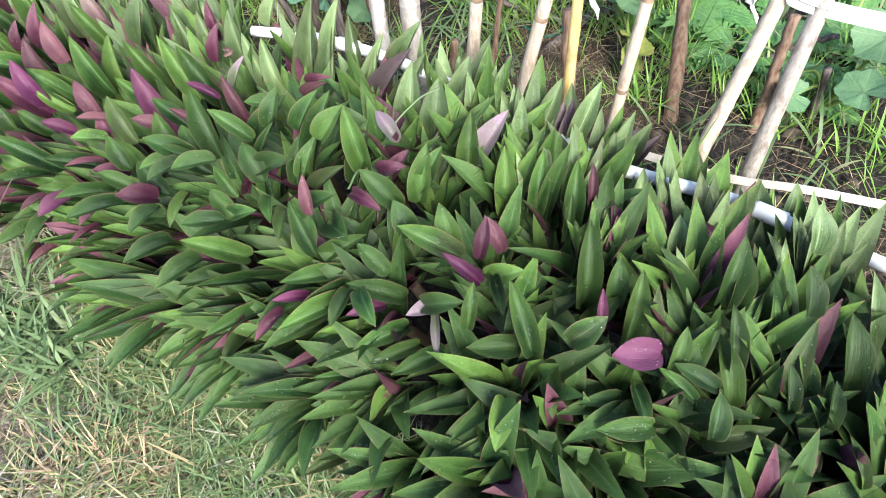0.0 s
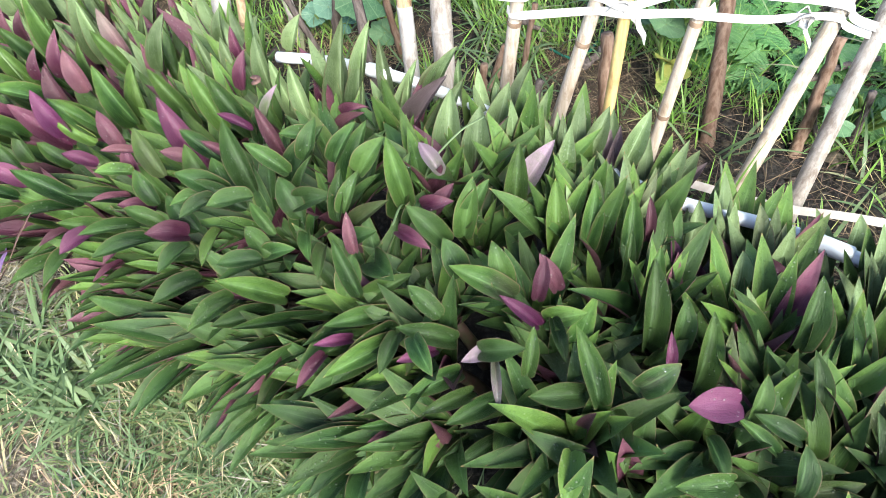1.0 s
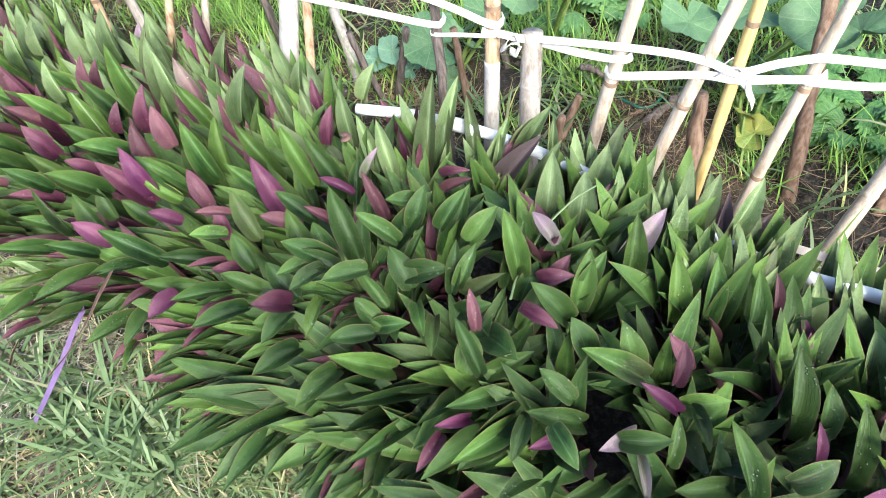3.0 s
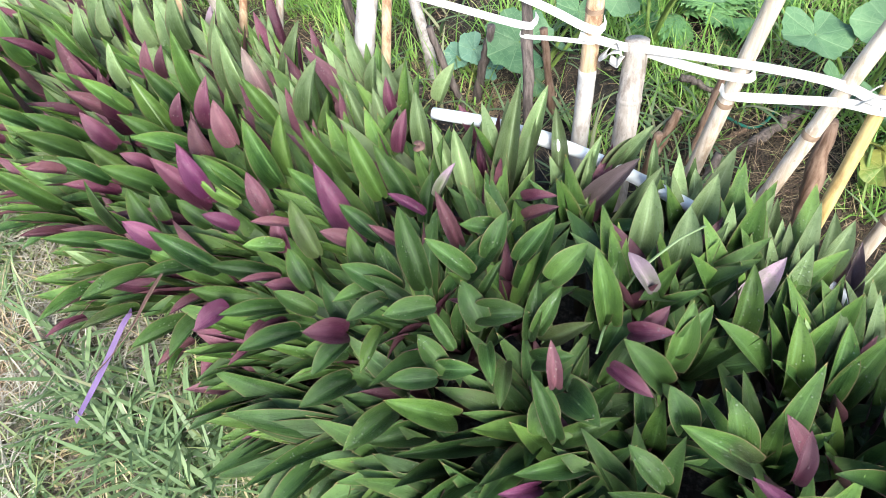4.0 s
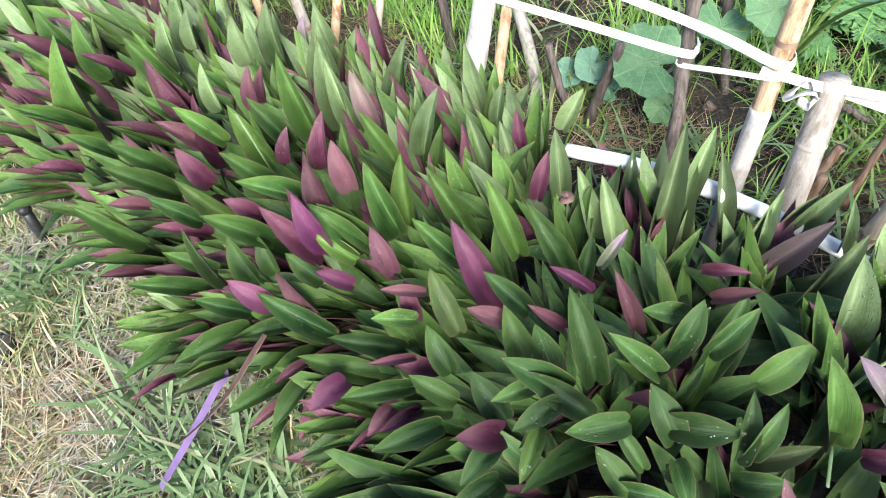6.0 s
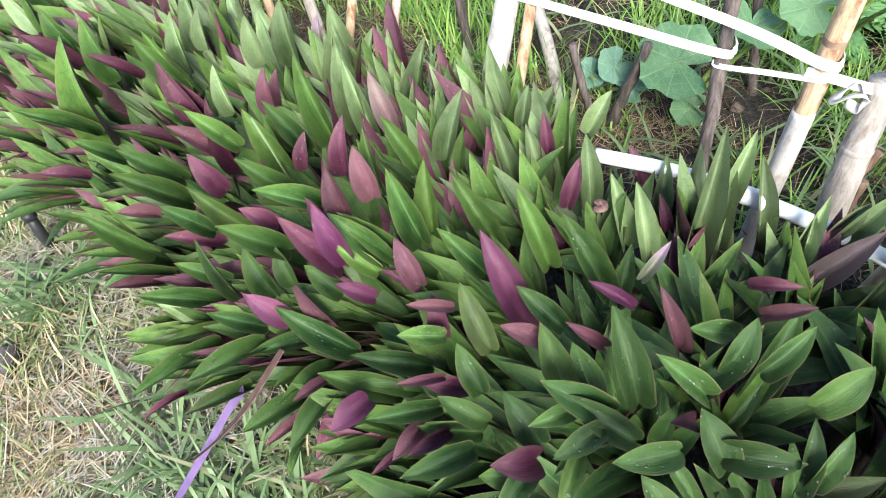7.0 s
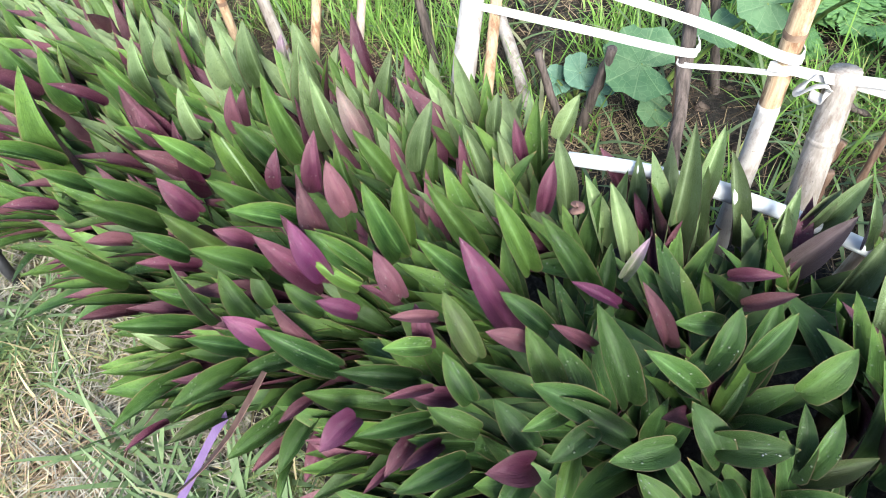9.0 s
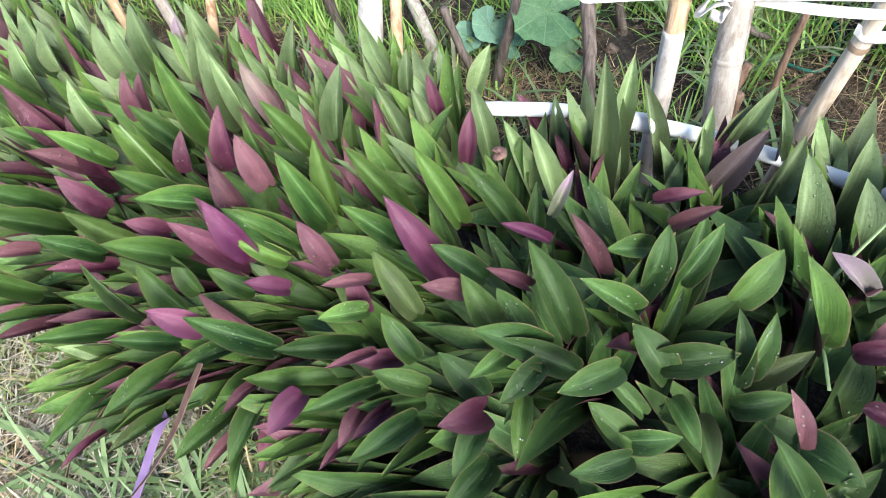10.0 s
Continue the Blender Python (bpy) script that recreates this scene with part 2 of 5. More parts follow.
PUMPKIN = lobed("pumpkin_leaf", (0.058, 0.150, 0.068), (0.104, 0.215, 0.101), (0.208, 0.325, 0.169))
PUMPKIN_BLUE = lobed("bluish_leaf", (0.072, 0.182, 0.124), (0.124, 0.260, 0.182), (0.260, 0.416, 0.286))
PUMPKIN_YELLOW = lobed("yellowed_leaf", (0.13, 0.21, 0.04), (0.33, 0.33, 0.08), (0.38, 0.37, 0.13))
MUSTARD = lobed("mustard_leaf", (0.052, 0.163, 0.046), (0.111, 0.260, 0.072), (0.221, 0.364, 0.156))

# ---- builders ----


def mesh_of(name, verts, faces, mats, which=None, smooth=True, uv=None):
    me = bpy.data.meshes.new(name)
    me.from_pydata([tuple(v) for v in verts], [], [tuple(f) for f in faces])
    for m in mats:
        me.materials.append(m)
    if which is not None:
        me.polygons.foreach_set("material_index", which)
    me.polygons.foreach_set("use_smooth", [smooth] * len(me.polygons))
    if uv is not None:
        layer = me.uv_layers.new(name="UVMap")
        idx = np.empty(len(me.loops), dtype=np.int64)
        me.loops.foreach_get("vertex_index", idx)
        layer.data.foreach_set("uv", np.asarray(uv, dtype=np.float32)[idx].ravel())
    me.update()
    return me


def thing(name, at, label, category, group="", kind=""):
    ob = new(name)
    ob.empty_display_size = 0.02
    ob.matrix_world = Matrix.Translation(at)
    return tagged(ob, label, category, group, kind)


def child(name, me, parent, m=None, label=""):
    """Links a mesh under a thing; m is its pose in the world."""
    ob = new(name, me)
    ob.parent = parent
    if m is not None:
        ob.matrix_basis = Matrix.Translation(-parent.matrix_basis.translation) @ m if parent.parent is None else m
    else:
        ob.matrix_basis = Matrix.Translation(-parent.matrix_basis.translation)
    return tagged(ob, label)


def tube(points, radii, sides=10, wobble=0.0, caps=True, rng=None):
    """Rings of vertices along a line, in world places."""
    P = [Vector(p) for p in points]
    verts, faces = [], []
    up = Vector((0.3, 0.9, 0.2)).normalized()
    for i, p in enumerate(P):
        d = (P[min(i + 1, len(P) - 1)] - P[max(i - 1, 0)]).normalized()
        a = d.cross(up).normalized()
        b = d.cross(a).normalized()
        for k in range(sides):
            w = 2 * math.pi * k / sides
            r = radii[i] * (1 + (rng.uniform(-wobble, wobble) if wobble else 0))
            verts.append(p + r * (math.cos(w) * a + math.sin(w) * b))
    for i in range(len(P) - 1):
        for k in range(sides):
            j = (k + 1) % sides
            faces.append((i * sides + k, i * sides + j, (i + 1) * sides + j, (i + 1) * sides + k))
    if caps:
        faces.append(tuple(range(sides - 1, -1, -1)))
        faces.append(tuple((len(P) - 1) * sides + k for k in range(sides)))
    return verts, faces


def smooth_line(points, n=8):
    """A line that glides through its points."""
    P = [Vector(p) for p in points]
    P = [2 * P[0] - P[1]] + P + [2 * P[-1] - P[-2]]
    out = []
    for i in range(1, len(P) - 2):
        for k in range(n):
            t = k / n
            a, b, c, d = P[i - 1], P[i], P[i + 1], P[i + 2]
            out.append(0.5 * (2 * b + (c - a) * t + (2 * a - 5 * b + 4 * c - d) * t * t + (3 * b - a - 3 * c + d) * t ** 3))
    out.append(P[-2])
    return out


def band(points, width, thick, lean=0.35, twist=None):
    """A flat band, on edge, along a line."""
    verts, faces = [], []
    for i, p in enumerate(points):
        d = (points[min(i + 1, len(points) - 1)] - points[max(i - 1, 0)]).normalized()
        side = d.cross(Vector((0, 0, 1))).normalized()
        ang = lean + (twist(i / (len(points) - 1)) if twist else 0)
        w = (Vector((0, 0, 1)) * math.cos(ang) - side * math.sin(ang)).normalized()
        nrm = d.cross(w).normalized()
        for s, q in ((-1, -1), (1, -1), (1, 1), (-1, 1)):
            verts.append(p + s * w * width / 2 + q * nrm * thick / 2)
    for i in range(len(points) - 1):
        for k in range(4):
            j = (k + 1) % 4
            faces.append((4 * i + k, 4 * i + j, 4 * i + 4 + j, 4 * i + 4 + k))
    n = 4 * (len(points) - 1)
    faces += [(3, 2, 1, 0), (n, n + 1, n + 2, n + 3)]
    return verts, faces


def blade_field(base, turn, length, width, lean, droop, segs=4):
    """Many curved blades as one mesh: arrays of base places, headings, sizes, leans from upright."""
    n = len(turn)
    h = np.stack([np.cos(turn), np.sin(turn), np.zeros(n)], 1)
    s = np.stack([-np.sin(turn), np.cos(turn), np.zeros(n)], 1)
    up = np.array([0, 0, 1.0])
    V, p = [], base.copy()
    for k in range(segs + 1):
        f = k / segs
        w = width * (1 - f) ** 0.7 * (0.7 + 0.6 * min(f * 3, 1)) * 0.5
        if k < segs:
            V += [p - s * w[:, None], p + s * w[:, None]]
        else:
            V += [p]
        a = lean + droop * (f + 0.5 / segs)
        p = p + (np.sin(a)[:, None] * h + np.cos(a)[:, None] * up) * (length / segs)[:, None]
        p[:, 2] = np.maximum(p[:, 2], base[:, 2] + 0.002)
    per = 2 * segs + 1
    verts = np.stack(V, 1).reshape(-1, 3)
    o = (np.arange(n) * per)[:, None]
    faces = []
    for k in range(segs - 1):
        faces.append(o + np.array([2 * k, 2 * k + 1, 2 * k + 3, 2 * k + 2]))
    quads = np.concatenate(faces, 0).tolist()
    tris = (o + np.array([2 * segs - 2, 2 * segs - 1, 2 * segs])).tolist()
    return verts.tolist(), quads + tris


def stuff(name, verts, faces, m, label, category):
    return tagged(new(name, mesh_of(name, verts, faces, [m])), label, category, "", "stuff")


# ---- plan of the bed ----


def back_line(x):
    """How far back the bed reaches."""
    if x > -0.6:
        return 1.080 - 0.549 * x - 0.195 * x * x if x < 0.45 else 0.7935 - 0.52 * (x - 0.45)
    return 1.339 - 0.36 * (x + 0.6)


def front_line(x):
    return 0.13 - 0.5 * x


def rise(x, y):
    return 0.012 * noise.noise((x * 2.3, y * 2.3, 0.4)) + 0.006 * noise.noise((x * 9, y * 9, 3.1))


# ---- ground ----


def sheet(name, inside, m, lift, step, label, x0, x1, y0, y1):
    nx, ny = int((x1 - x0) / step) + 1, int((y1 - y0) / step) + 1
    verts, faces, idx = [], [], {}
    for i in range(nx):
        for j in range(ny):
            x, y = x0 + i * step, y0 + j * step
            if inside(x, y):
                idx[i, j] = len(verts)
                verts.append((x, y, rise(x, y) + lift(x, y)))
    for (i, j), a in idx.items():
        q = [idx.get(k) for k in ((i + 1, j), (i + 1, j + 1), (i, j + 1))]
        if None not in q:
            faces.append((a, *q))
    return tagged(new(name, mesh_of(name, verts, faces, [m])), label, "ground", "", "structure")


def ground():
    xs = [-400, -120, -40, -15, -6] + [-3.2 + 0.08 * k for k in range(66)] + [3, 7, 15, 40, 120, 400]
    ys = [-400, -120, -40, -15, -6, -3] + [-1.2 + 0.08 * k for k in range(56)] + [4.5, 8, 15, 40, 120, 400]
    verts = [(x, y, rise(x, y) - 0.012) for x in xs for y in ys]
    n = len(ys)
    faces = [(i * n + j, (i + 1) * n + j, (i + 1) * n + j + 1, i * n + j + 1) for i in range(len(xs) - 1) for j in range(n - 1)]
    tagged(new("ground", mesh_of("ground", verts, faces, [LAWN_EARTH])), "bare brown earth with thin grass and straw", "ground", "", "structure")
    # Dark garden soil again; its near-black also paints in shade under the plants.
    sheet("bed_soil", lambda x, y: front_line(x) + 0.12 < y < back_line(x) + 0.06, GARDEN_EARTH, lambda x, y: 0.012, 0.04, "dark soil of the planted bed", -2.6, 1.2, -0.5, 2.3)
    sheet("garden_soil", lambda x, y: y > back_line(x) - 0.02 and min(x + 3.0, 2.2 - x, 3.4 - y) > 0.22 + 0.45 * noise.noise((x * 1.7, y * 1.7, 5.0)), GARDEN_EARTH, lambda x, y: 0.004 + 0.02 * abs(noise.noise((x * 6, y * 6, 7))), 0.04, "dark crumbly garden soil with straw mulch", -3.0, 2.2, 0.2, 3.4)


ground()

# ---- oyster plants ----


def leaf_breadth(s):
    """The breadth of a leaf from its base, 0, to its tip, 1."""
    if s < 0.50:
        return (0.60 + 0.40 * math.sin(math.pi * s)) * min(1.0, 0.35 + 5.5 * s)
    q = (s - 0.50) / 0.50
    return 1 - q ** 1.65


def leaf_mesh(name, ratio, bend, fold, twist, wave, seed, mats):
    """A pointed strap leaf of length 1 along x, upper face towards +z, two faces with a little thickness."""
    rng = random.Random(seed)
    nx, ny = 14, 5
    ph = rng.uniform(0, 6)
    top, uv = [], []
    for i in range(nx):
        s = i / (nx - 1)
        w = leaf_breadth(s) * ratio / 2
        a = bend * s
        x = math.sin(a) / bend if abs(bend) > 1e-3 else s
        z0 = -(1 - math.cos(a)) / bend if abs(bend) > 1e-3 else 0.0
        for j in range(ny):
            c = (j - (ny - 1) / 2) / ((ny - 1) / 2)
            y = c * w
            z = fold * (1.15 - 0.55 * s) * abs(c) ** 1.2 * w * 1.6 + wave * w * c * math.sin(7 * s + ph) * 0.5
            t = twist * s
            y, z = y * math.cos(t) - z * math.sin(t), y * math.sin(t) + z * math.cos(t)
            top.append((x + z * math.sin(a), y, z0 + z * math.cos(a)))
            uv.append((j / (ny - 1), s))
    verts, faces, which = list(top), [], []
    thick = 0.006
    for k, (x, y, z) in enumerate(top):
        i, j = divmod(k, ny)
        edge = 0.0 if j in (0, ny - 1) or i == nx - 1 else 1.0
        verts.append((x, y, z - thick * edge))
    n = len(top)
    for i in range(nx - 1):
        for j in range(ny - 1):
            a, b, c, d = i * ny + j, (i + 1) * ny + j, (i + 1) * ny + j + 1, i * ny + j + 1
            faces.append((a, b, c, d)), which.append(0)
            faces.append((n + c, n + b, n + a, n + d)), which.append(1)
    return mesh_of(name, verts, faces, mats, which, True, uv + uv)


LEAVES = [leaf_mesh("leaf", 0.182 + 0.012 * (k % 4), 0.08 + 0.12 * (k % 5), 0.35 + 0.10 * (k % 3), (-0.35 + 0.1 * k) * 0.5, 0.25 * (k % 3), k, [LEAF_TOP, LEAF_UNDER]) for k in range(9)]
DARK_LEAVES = [leaf_mesh("leaf", 0.182 + 0.012 * (k % 4), 0.40 + 0.20 * (k % 4), 0.30 + 0.10 * (k % 3), (-0.3 + 0.1 * k) * 0.5, 0.25 * (k % 3), 60 + k, [LEAF_DARK, LEAF_UNDER]) for k in range(8)]
LIGHT_LEAVES = [leaf_mesh("leaf", 0.178 + 0.012 * (k % 3), 0.06 + 0.10 * (k % 4), 0.40 + 0.10 * (k % 3), (-0.3 + 0.1 * k) * 0.5, 0.2 * (k % 3), 80 + k, [LEAF_LIGHT, LEAF_UNDER]) for k in range(7)]
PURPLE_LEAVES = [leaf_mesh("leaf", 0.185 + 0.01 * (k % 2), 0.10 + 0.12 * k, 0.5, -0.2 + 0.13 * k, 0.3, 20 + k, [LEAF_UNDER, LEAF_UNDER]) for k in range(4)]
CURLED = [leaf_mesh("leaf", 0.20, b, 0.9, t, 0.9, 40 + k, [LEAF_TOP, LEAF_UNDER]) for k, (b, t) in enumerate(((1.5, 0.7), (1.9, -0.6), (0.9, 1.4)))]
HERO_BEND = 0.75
# "young" here names the light green, part leaf age, part painted light.
HERO = {k: leaf_mesh("leaf", 1.0, HERO_BEND, 0.34, 0.05, 0.12, 70, m) for k, m in {"green": [LEAF_TOP, LEAF_UNDER], "deep_green": [LEAF_DARK, LEAF_UNDER], "young": [LEAF_LIGHT, LEAF_UNDER], "maroon": [LEAF_UNDER, LEAF_UNDER], "magenta": [LEAF_MAGENTA, LEAF_MAGENTA], "lilac": [LEAF_LILAC, LEAF_LILAC], "mauve": [LEAF_MAUVE, LEAF_MAUVE], "pale": [LEAF_PALE, LEAF_PALE]}.items()}


def leaf_pose(base, d, facing, length, width=None):
    x = Vector(d).normalized()
    y = Vector(facing).cross(x).normalized()
    z = x.cross(y)
    m = Matrix((x, y, z)).transposed().to_4x4()
    return Matrix.Translation(base) @ m @ Matrix.Diagonal((length, width or length, length, 1))


def heading(turn, climb):
    return Vector((math.cos(turn) * math.cos(climb), math.sin(turn) * math.cos(climb), math.sin(climb)))


# leaves that stand out: tip, a place lower down, breadth
STANDOUT = []
STANDOUT += [  # purple and pale leaves
    ("magenta", (-0.640, 0.921, 0.409), (-0.586, 0.869, 0.323), 0.052),
    ("pale", (-0.885, 1.215, 0.386), (-0.860, 1.190, 0.313), 0.043),
    ("maroon", (-0.802, 1.424, 0.198), (-0.811, 1.379, 0.126), 0.043),
    ("maroon", (-0.821, 0.998, 0.456), (-0.804, 0.975, 0.405), 0.043),
    ("maroon", (-1.181, 1.124, 0.470), (-1.153, 1.111, 0.386), 0.043),
    ("magenta", (-0.850, 0.908, 0.445), (-0.822, 0.885, 0.387), 0.043),
    ("maroon", (-0.898, 0.892, 0.430), (-0.844, 0.886, 0.356), 0.046),
    ("maroon", (-0.855, 0.970, 0.442), (-0.836, 0.942, 0.384), 0.043),
    ("magenta", (-0.791, 0.676, 0.287), (-0.764, 0.724, 0.277), 0.046),
    ("maroon", (-1.132, 1.027, 0.433), (-1.081, 1.047, 0.364), 0.043),
    ("maroon", (-1.070, 0.977, 0.435), (-1.043, 0.972, 0.383), 0.043),
    ("lilac", (0.035, 0.855, 0.352), (-0.019, 0.811, 0.287), 0.050),
    ("mauve", (0.127, 0.913, 0.314), (0.104, 0.858, 0.232), 0.046),
]
STANDOUT += [  # purple and pale leaves, further on
    ("mauve", (0.283, 1.029, 0.122), (0.215, 0.996, 0.051), 0.046),
    ("magenta", (0.182, 0.407, 0.380), (0.213, 0.410, 0.380), 0.052),
    ("maroon", (-0.477, 0.495, 0.105), (-0.422, 0.563, 0.085), 0.046),
    ("maroon", (-0.573, 0.645, 0.389), (-0.534, 0.668, 0.358), 0.046),
    ("maroon", (0.011, 0.624, 0.373), (0.033, 0.595, 0.339), 0.032),
    ("maroon", (0.325, 0.661, 0.314), (0.350, 0.623, 0.282), 0.032),
    ("magenta", (0.195, 0.676, 0.341), (0.208, 0.625, 0.289), 0.032),
    ("maroon", (-0.875, 0.932, 0.424), (-0.851, 0.926, 0.361), 0.032),
    ("maroon", (-0.115, 0.746, 0.379), (-0.138, 0.725, 0.356), 0.032),
    ("lilac", (-0.171, 0.803, 0.407), (-0.147, 0.777, 0.389), 0.032),
    ("maroon", (-0.110, 0.702, 0.390), (-0.153, 0.709, 0.369), 0.032),
    ("maroon", (-0.594, 1.233, 0.291), (-0.604, 1.190, 0.230), 0.032),
    ("maroon", (-0.538, 1.085, 0.371), (-0.548, 1.048, 0.323), 0.032),
]
STANDOUT += [  # purple and pale leaves, further on
    ("maroon", (-0.591, 0.795, 0.407), (-0.552, 0.798, 0.385), 0.032),
    ("maroon", (-0.678, 0.737, 0.343), (-0.659, 0.743, 0.333), 0.032),
    ("maroon", (-0.962, 0.904, 0.421), (-0.930, 0.912, 0.386), 0.032),
    ("maroon", (-1.118, 0.895, 0.341), (-1.066, 0.928, 0.288), 0.032),
    ("maroon", (-1.231, 0.934, 0.328), (-1.197, 0.963, 0.292), 0.032),
    ("maroon", (-0.685, 0.840, 0.381), (-0.671, 0.811, 0.344), 0.032),
    ("maroon", (-0.478, 1.190, 0.287), (-0.442, 1.153, 0.229), 0.033),
    ("maroon", (-0.396, 1.160, 0.300), (-0.402, 1.112, 0.231), 0.018),
    ("maroon", (-0.427, 1.100, 0.291), (-0.412, 1.066, 0.247), 0.024),
    ("mauve", (-0.155, 1.040, 0.330), (-0.224, 1.009, 0.249), 0.049),
    ("maroon", (-0.269, 0.905, 0.386), (-0.313, 0.913, 0.368), 0.021),
    ("maroon", (-0.263, 0.867, 0.410), (-0.301, 0.867, 0.387), 0.023),
    ("lilac", (-0.416, 0.921, 0.427), (-0.438, 0.896, 0.394), 0.019),
]
STANDOUT += [  # purple and pale leaves, further on
    ("magenta", (-0.501, 0.853, 0.430), (-0.477, 0.848, 0.419), 0.020),
    ("maroon", (-0.606, 1.192, 0.345), (-0.596, 1.163, 0.284), 0.029),
    ("maroon", (-0.844, 1.038, 0.470), (-0.848, 1.003, 0.407), 0.035),
    ("maroon", (-1.171, 1.118, 0.445), (-1.146, 1.115, 0.380), 0.051),
    ("maroon", (-0.993, 1.118, 0.474), (-0.992, 1.096, 0.420), 0.030),
    ("maroon", (-1.012, 1.170, 0.424), (-1.015, 1.149, 0.380), 0.027),
    ("maroon", (-0.915, 1.043, 0.428), (-0.919, 1.021, 0.391), 0.029),
    ("maroon", (-0.519, 0.804, 0.420), (-0.480, 0.801, 0.386), 0.022),
    ("maroon", (-0.427, 0.844, 0.454), (-0.399, 0.812, 0.396), 0.028),
    ("mauve", (0.142, 0.913, 0.323), (0.117, 0.842, 0.227), 0.040),
    ("mauve", (0.305, 0.941, 0.196), (0.252, 0.919, 0.133), 0.031),
    ("maroon", (0.168, 0.727, 0.367), (0.166, 0.690, 0.328), 0.021),
    ("maroon", (0.239, 0.677, 0.280), (0.238, 0.634, 0.242), 0.045),
]
STANDOUT += [  # purple and pale leaves, further on
    ("maroon", (0.020, 0.588, 0.420), (0.015, 0.567, 0.402), 0.027),
    ("maroon", (-0.253, 0.653, 0.431), (-0.247, 0.628, 0.406), 0.024),
    ("maroon", (-0.134, 0.611, 0.399), (-0.163, 0.629, 0.401), 0.027),
    ("maroon", (-1.548, 1.225, 0.420), (-1.509, 1.249, 0.349), 0.045),
    ("maroon", (-1.364, 1.172, 0.430), (-1.320, 1.198, 0.367), 0.028),
    ("maroon", (-1.088, 1.083, 0.441), (-1.063, 1.043, 0.345), 0.030),
    ("maroon", (-0.869, 0.994, 0.434), (-0.845, 0.958, 0.367), 0.026),
    ("maroon", (-1.357, 0.955, 0.380), (-1.320, 0.990, 0.336), 0.030),
    ("lilac", (-1.082, 1.448, 0.309), (-1.082, 1.426, 0.261), 0.030),
    ("maroon", (-0.321, 0.445, 0.298), (-0.295, 0.494, 0.296), 0.026),
    ("maroon", (-0.449, 0.462, 0.193), (-0.385, 0.539, 0.168), 0.029),
    ("maroon", (-0.275, 0.412, 0.280), (-0.226, 0.451, 0.261), 0.023),
    ("maroon", (-0.223, 0.392, 0.248), (-0.201, 0.407, 0.239), 0.023),
]
STANDOUT += [  # purple and pale leaves, further on
    ("magenta", (-0.173, 0.465, 0.352), (-0.142, 0.483, 0.342), 0.026),
    ("lilac", (-0.087, 0.464, 0.359), (-0.058, 0.482, 0.354), 0.031),
    ("lilac", (-0.035, 0.397, 0.366), (-0.041, 0.448, 0.378), 0.016),
    ("magenta", (-0.038, 0.534, 0.410), (0.006, 0.515, 0.377), 0.025),
    ("magenta", (-0.299, 0.498, 0.328), (-0.269, 0.514, 0.312), 0.023),
    ("magenta", (0.160, 0.276, 0.250), (0.142, 0.333, 0.252), 0.046),
    ("magenta", (0.176, 0.511, 0.366), (0.174, 0.490, 0.347), 0.020),
    ("maroon", (-1.111, 0.827, 0.158), (-1.038, 0.865, 0.102), 0.038),
    ("magenta", (-0.925, 0.799, 0.384), (-0.884, 0.797, 0.345), 0.042),
    ("maroon", (-1.271, 0.856, 0.223), (-1.220, 0.901, 0.176), 0.029),
    ("magenta", (-0.828, 0.852, 0.346), (-0.797, 0.856, 0.324), 0.032),
    ("maroon", (-0.747, 0.900, 0.401), (-0.721, 0.873, 0.360), 0.038),
    ("maroon", (-0.871, 0.716, 0.252), (-0.845, 0.753, 0.242), 0.022),
]
STANDOUT += [  # purple and pale leaves, further on
    ("maroon", (-0.888, 0.693, 0.067), (-0.865, 0.794, 0.063), 0.046),
    ("magenta", (-0.779, 0.691, 0.181), (-0.763, 0.728, 0.177), 0.029),
    ("maroon", (-0.704, 0.657, 0.286), (-0.686, 0.695, 0.283), 0.030),
    ("maroon", (-0.677, 0.654, 0.327), (-0.653, 0.679, 0.320), 0.024),
    ("maroon", (-0.969, 0.692, 0.086), (-0.935, 0.752, 0.069), 0.026),
    ("maroon", (-0.736, 0.642, 0.253), (-0.716, 0.672, 0.247), 0.016),
    ("maroon", (-0.708, 0.810, 0.395), (-0.675, 0.821, 0.381), 0.021),
    ("maroon", (-0.699, 0.717, 0.377), (-0.661, 0.737, 0.364), 0.016),
    ("maroon", (-1.099, 0.663, 0.218), (-1.070, 0.713, 0.196), 0.016),
]
STANDOUT += [  # green leaves
    ("green", (-1.557, 1.303, 0.420), (-1.531, 1.296, 0.327), 0.060),
    ("green", (-1.486, 1.166, 0.420), (-1.442, 1.185, 0.335), 0.047),
    ("green", (-1.468, 1.064, 0.400), (-1.409, 1.109, 0.314), 0.037),
    ("green", (-1.435, 1.267, 0.430), (-1.417, 1.246, 0.338), 0.051),
    ("green", (-1.431, 1.206, 0.440), (-1.410, 1.152, 0.290), 0.064),
    ("green", (-1.332, 1.276, 0.398), (-1.292, 1.269, 0.290), 0.043),
    ("green", (-1.315, 1.012, 0.400), (-1.274, 1.033, 0.341), 0.033),
    ("green", (-1.311, 1.400, 0.400), (-1.298, 1.371, 0.286), 0.055),
    ("green", (-1.290, 0.934, 0.259), (-1.232, 0.951, 0.176), 0.043),
    ("green", (-1.286, 1.316, 0.410), (-1.280, 1.285, 0.331), 0.037),
    ("green", (-1.282, 1.202, 0.446), (-1.244, 1.200, 0.361), 0.046),
    ("green", (-1.273, 0.797, 0.090), (-1.208, 0.858, 0.036), 0.034),
    ("green", (-1.264, 0.904, 0.360), (-1.209, 0.913, 0.275), 0.039),
]
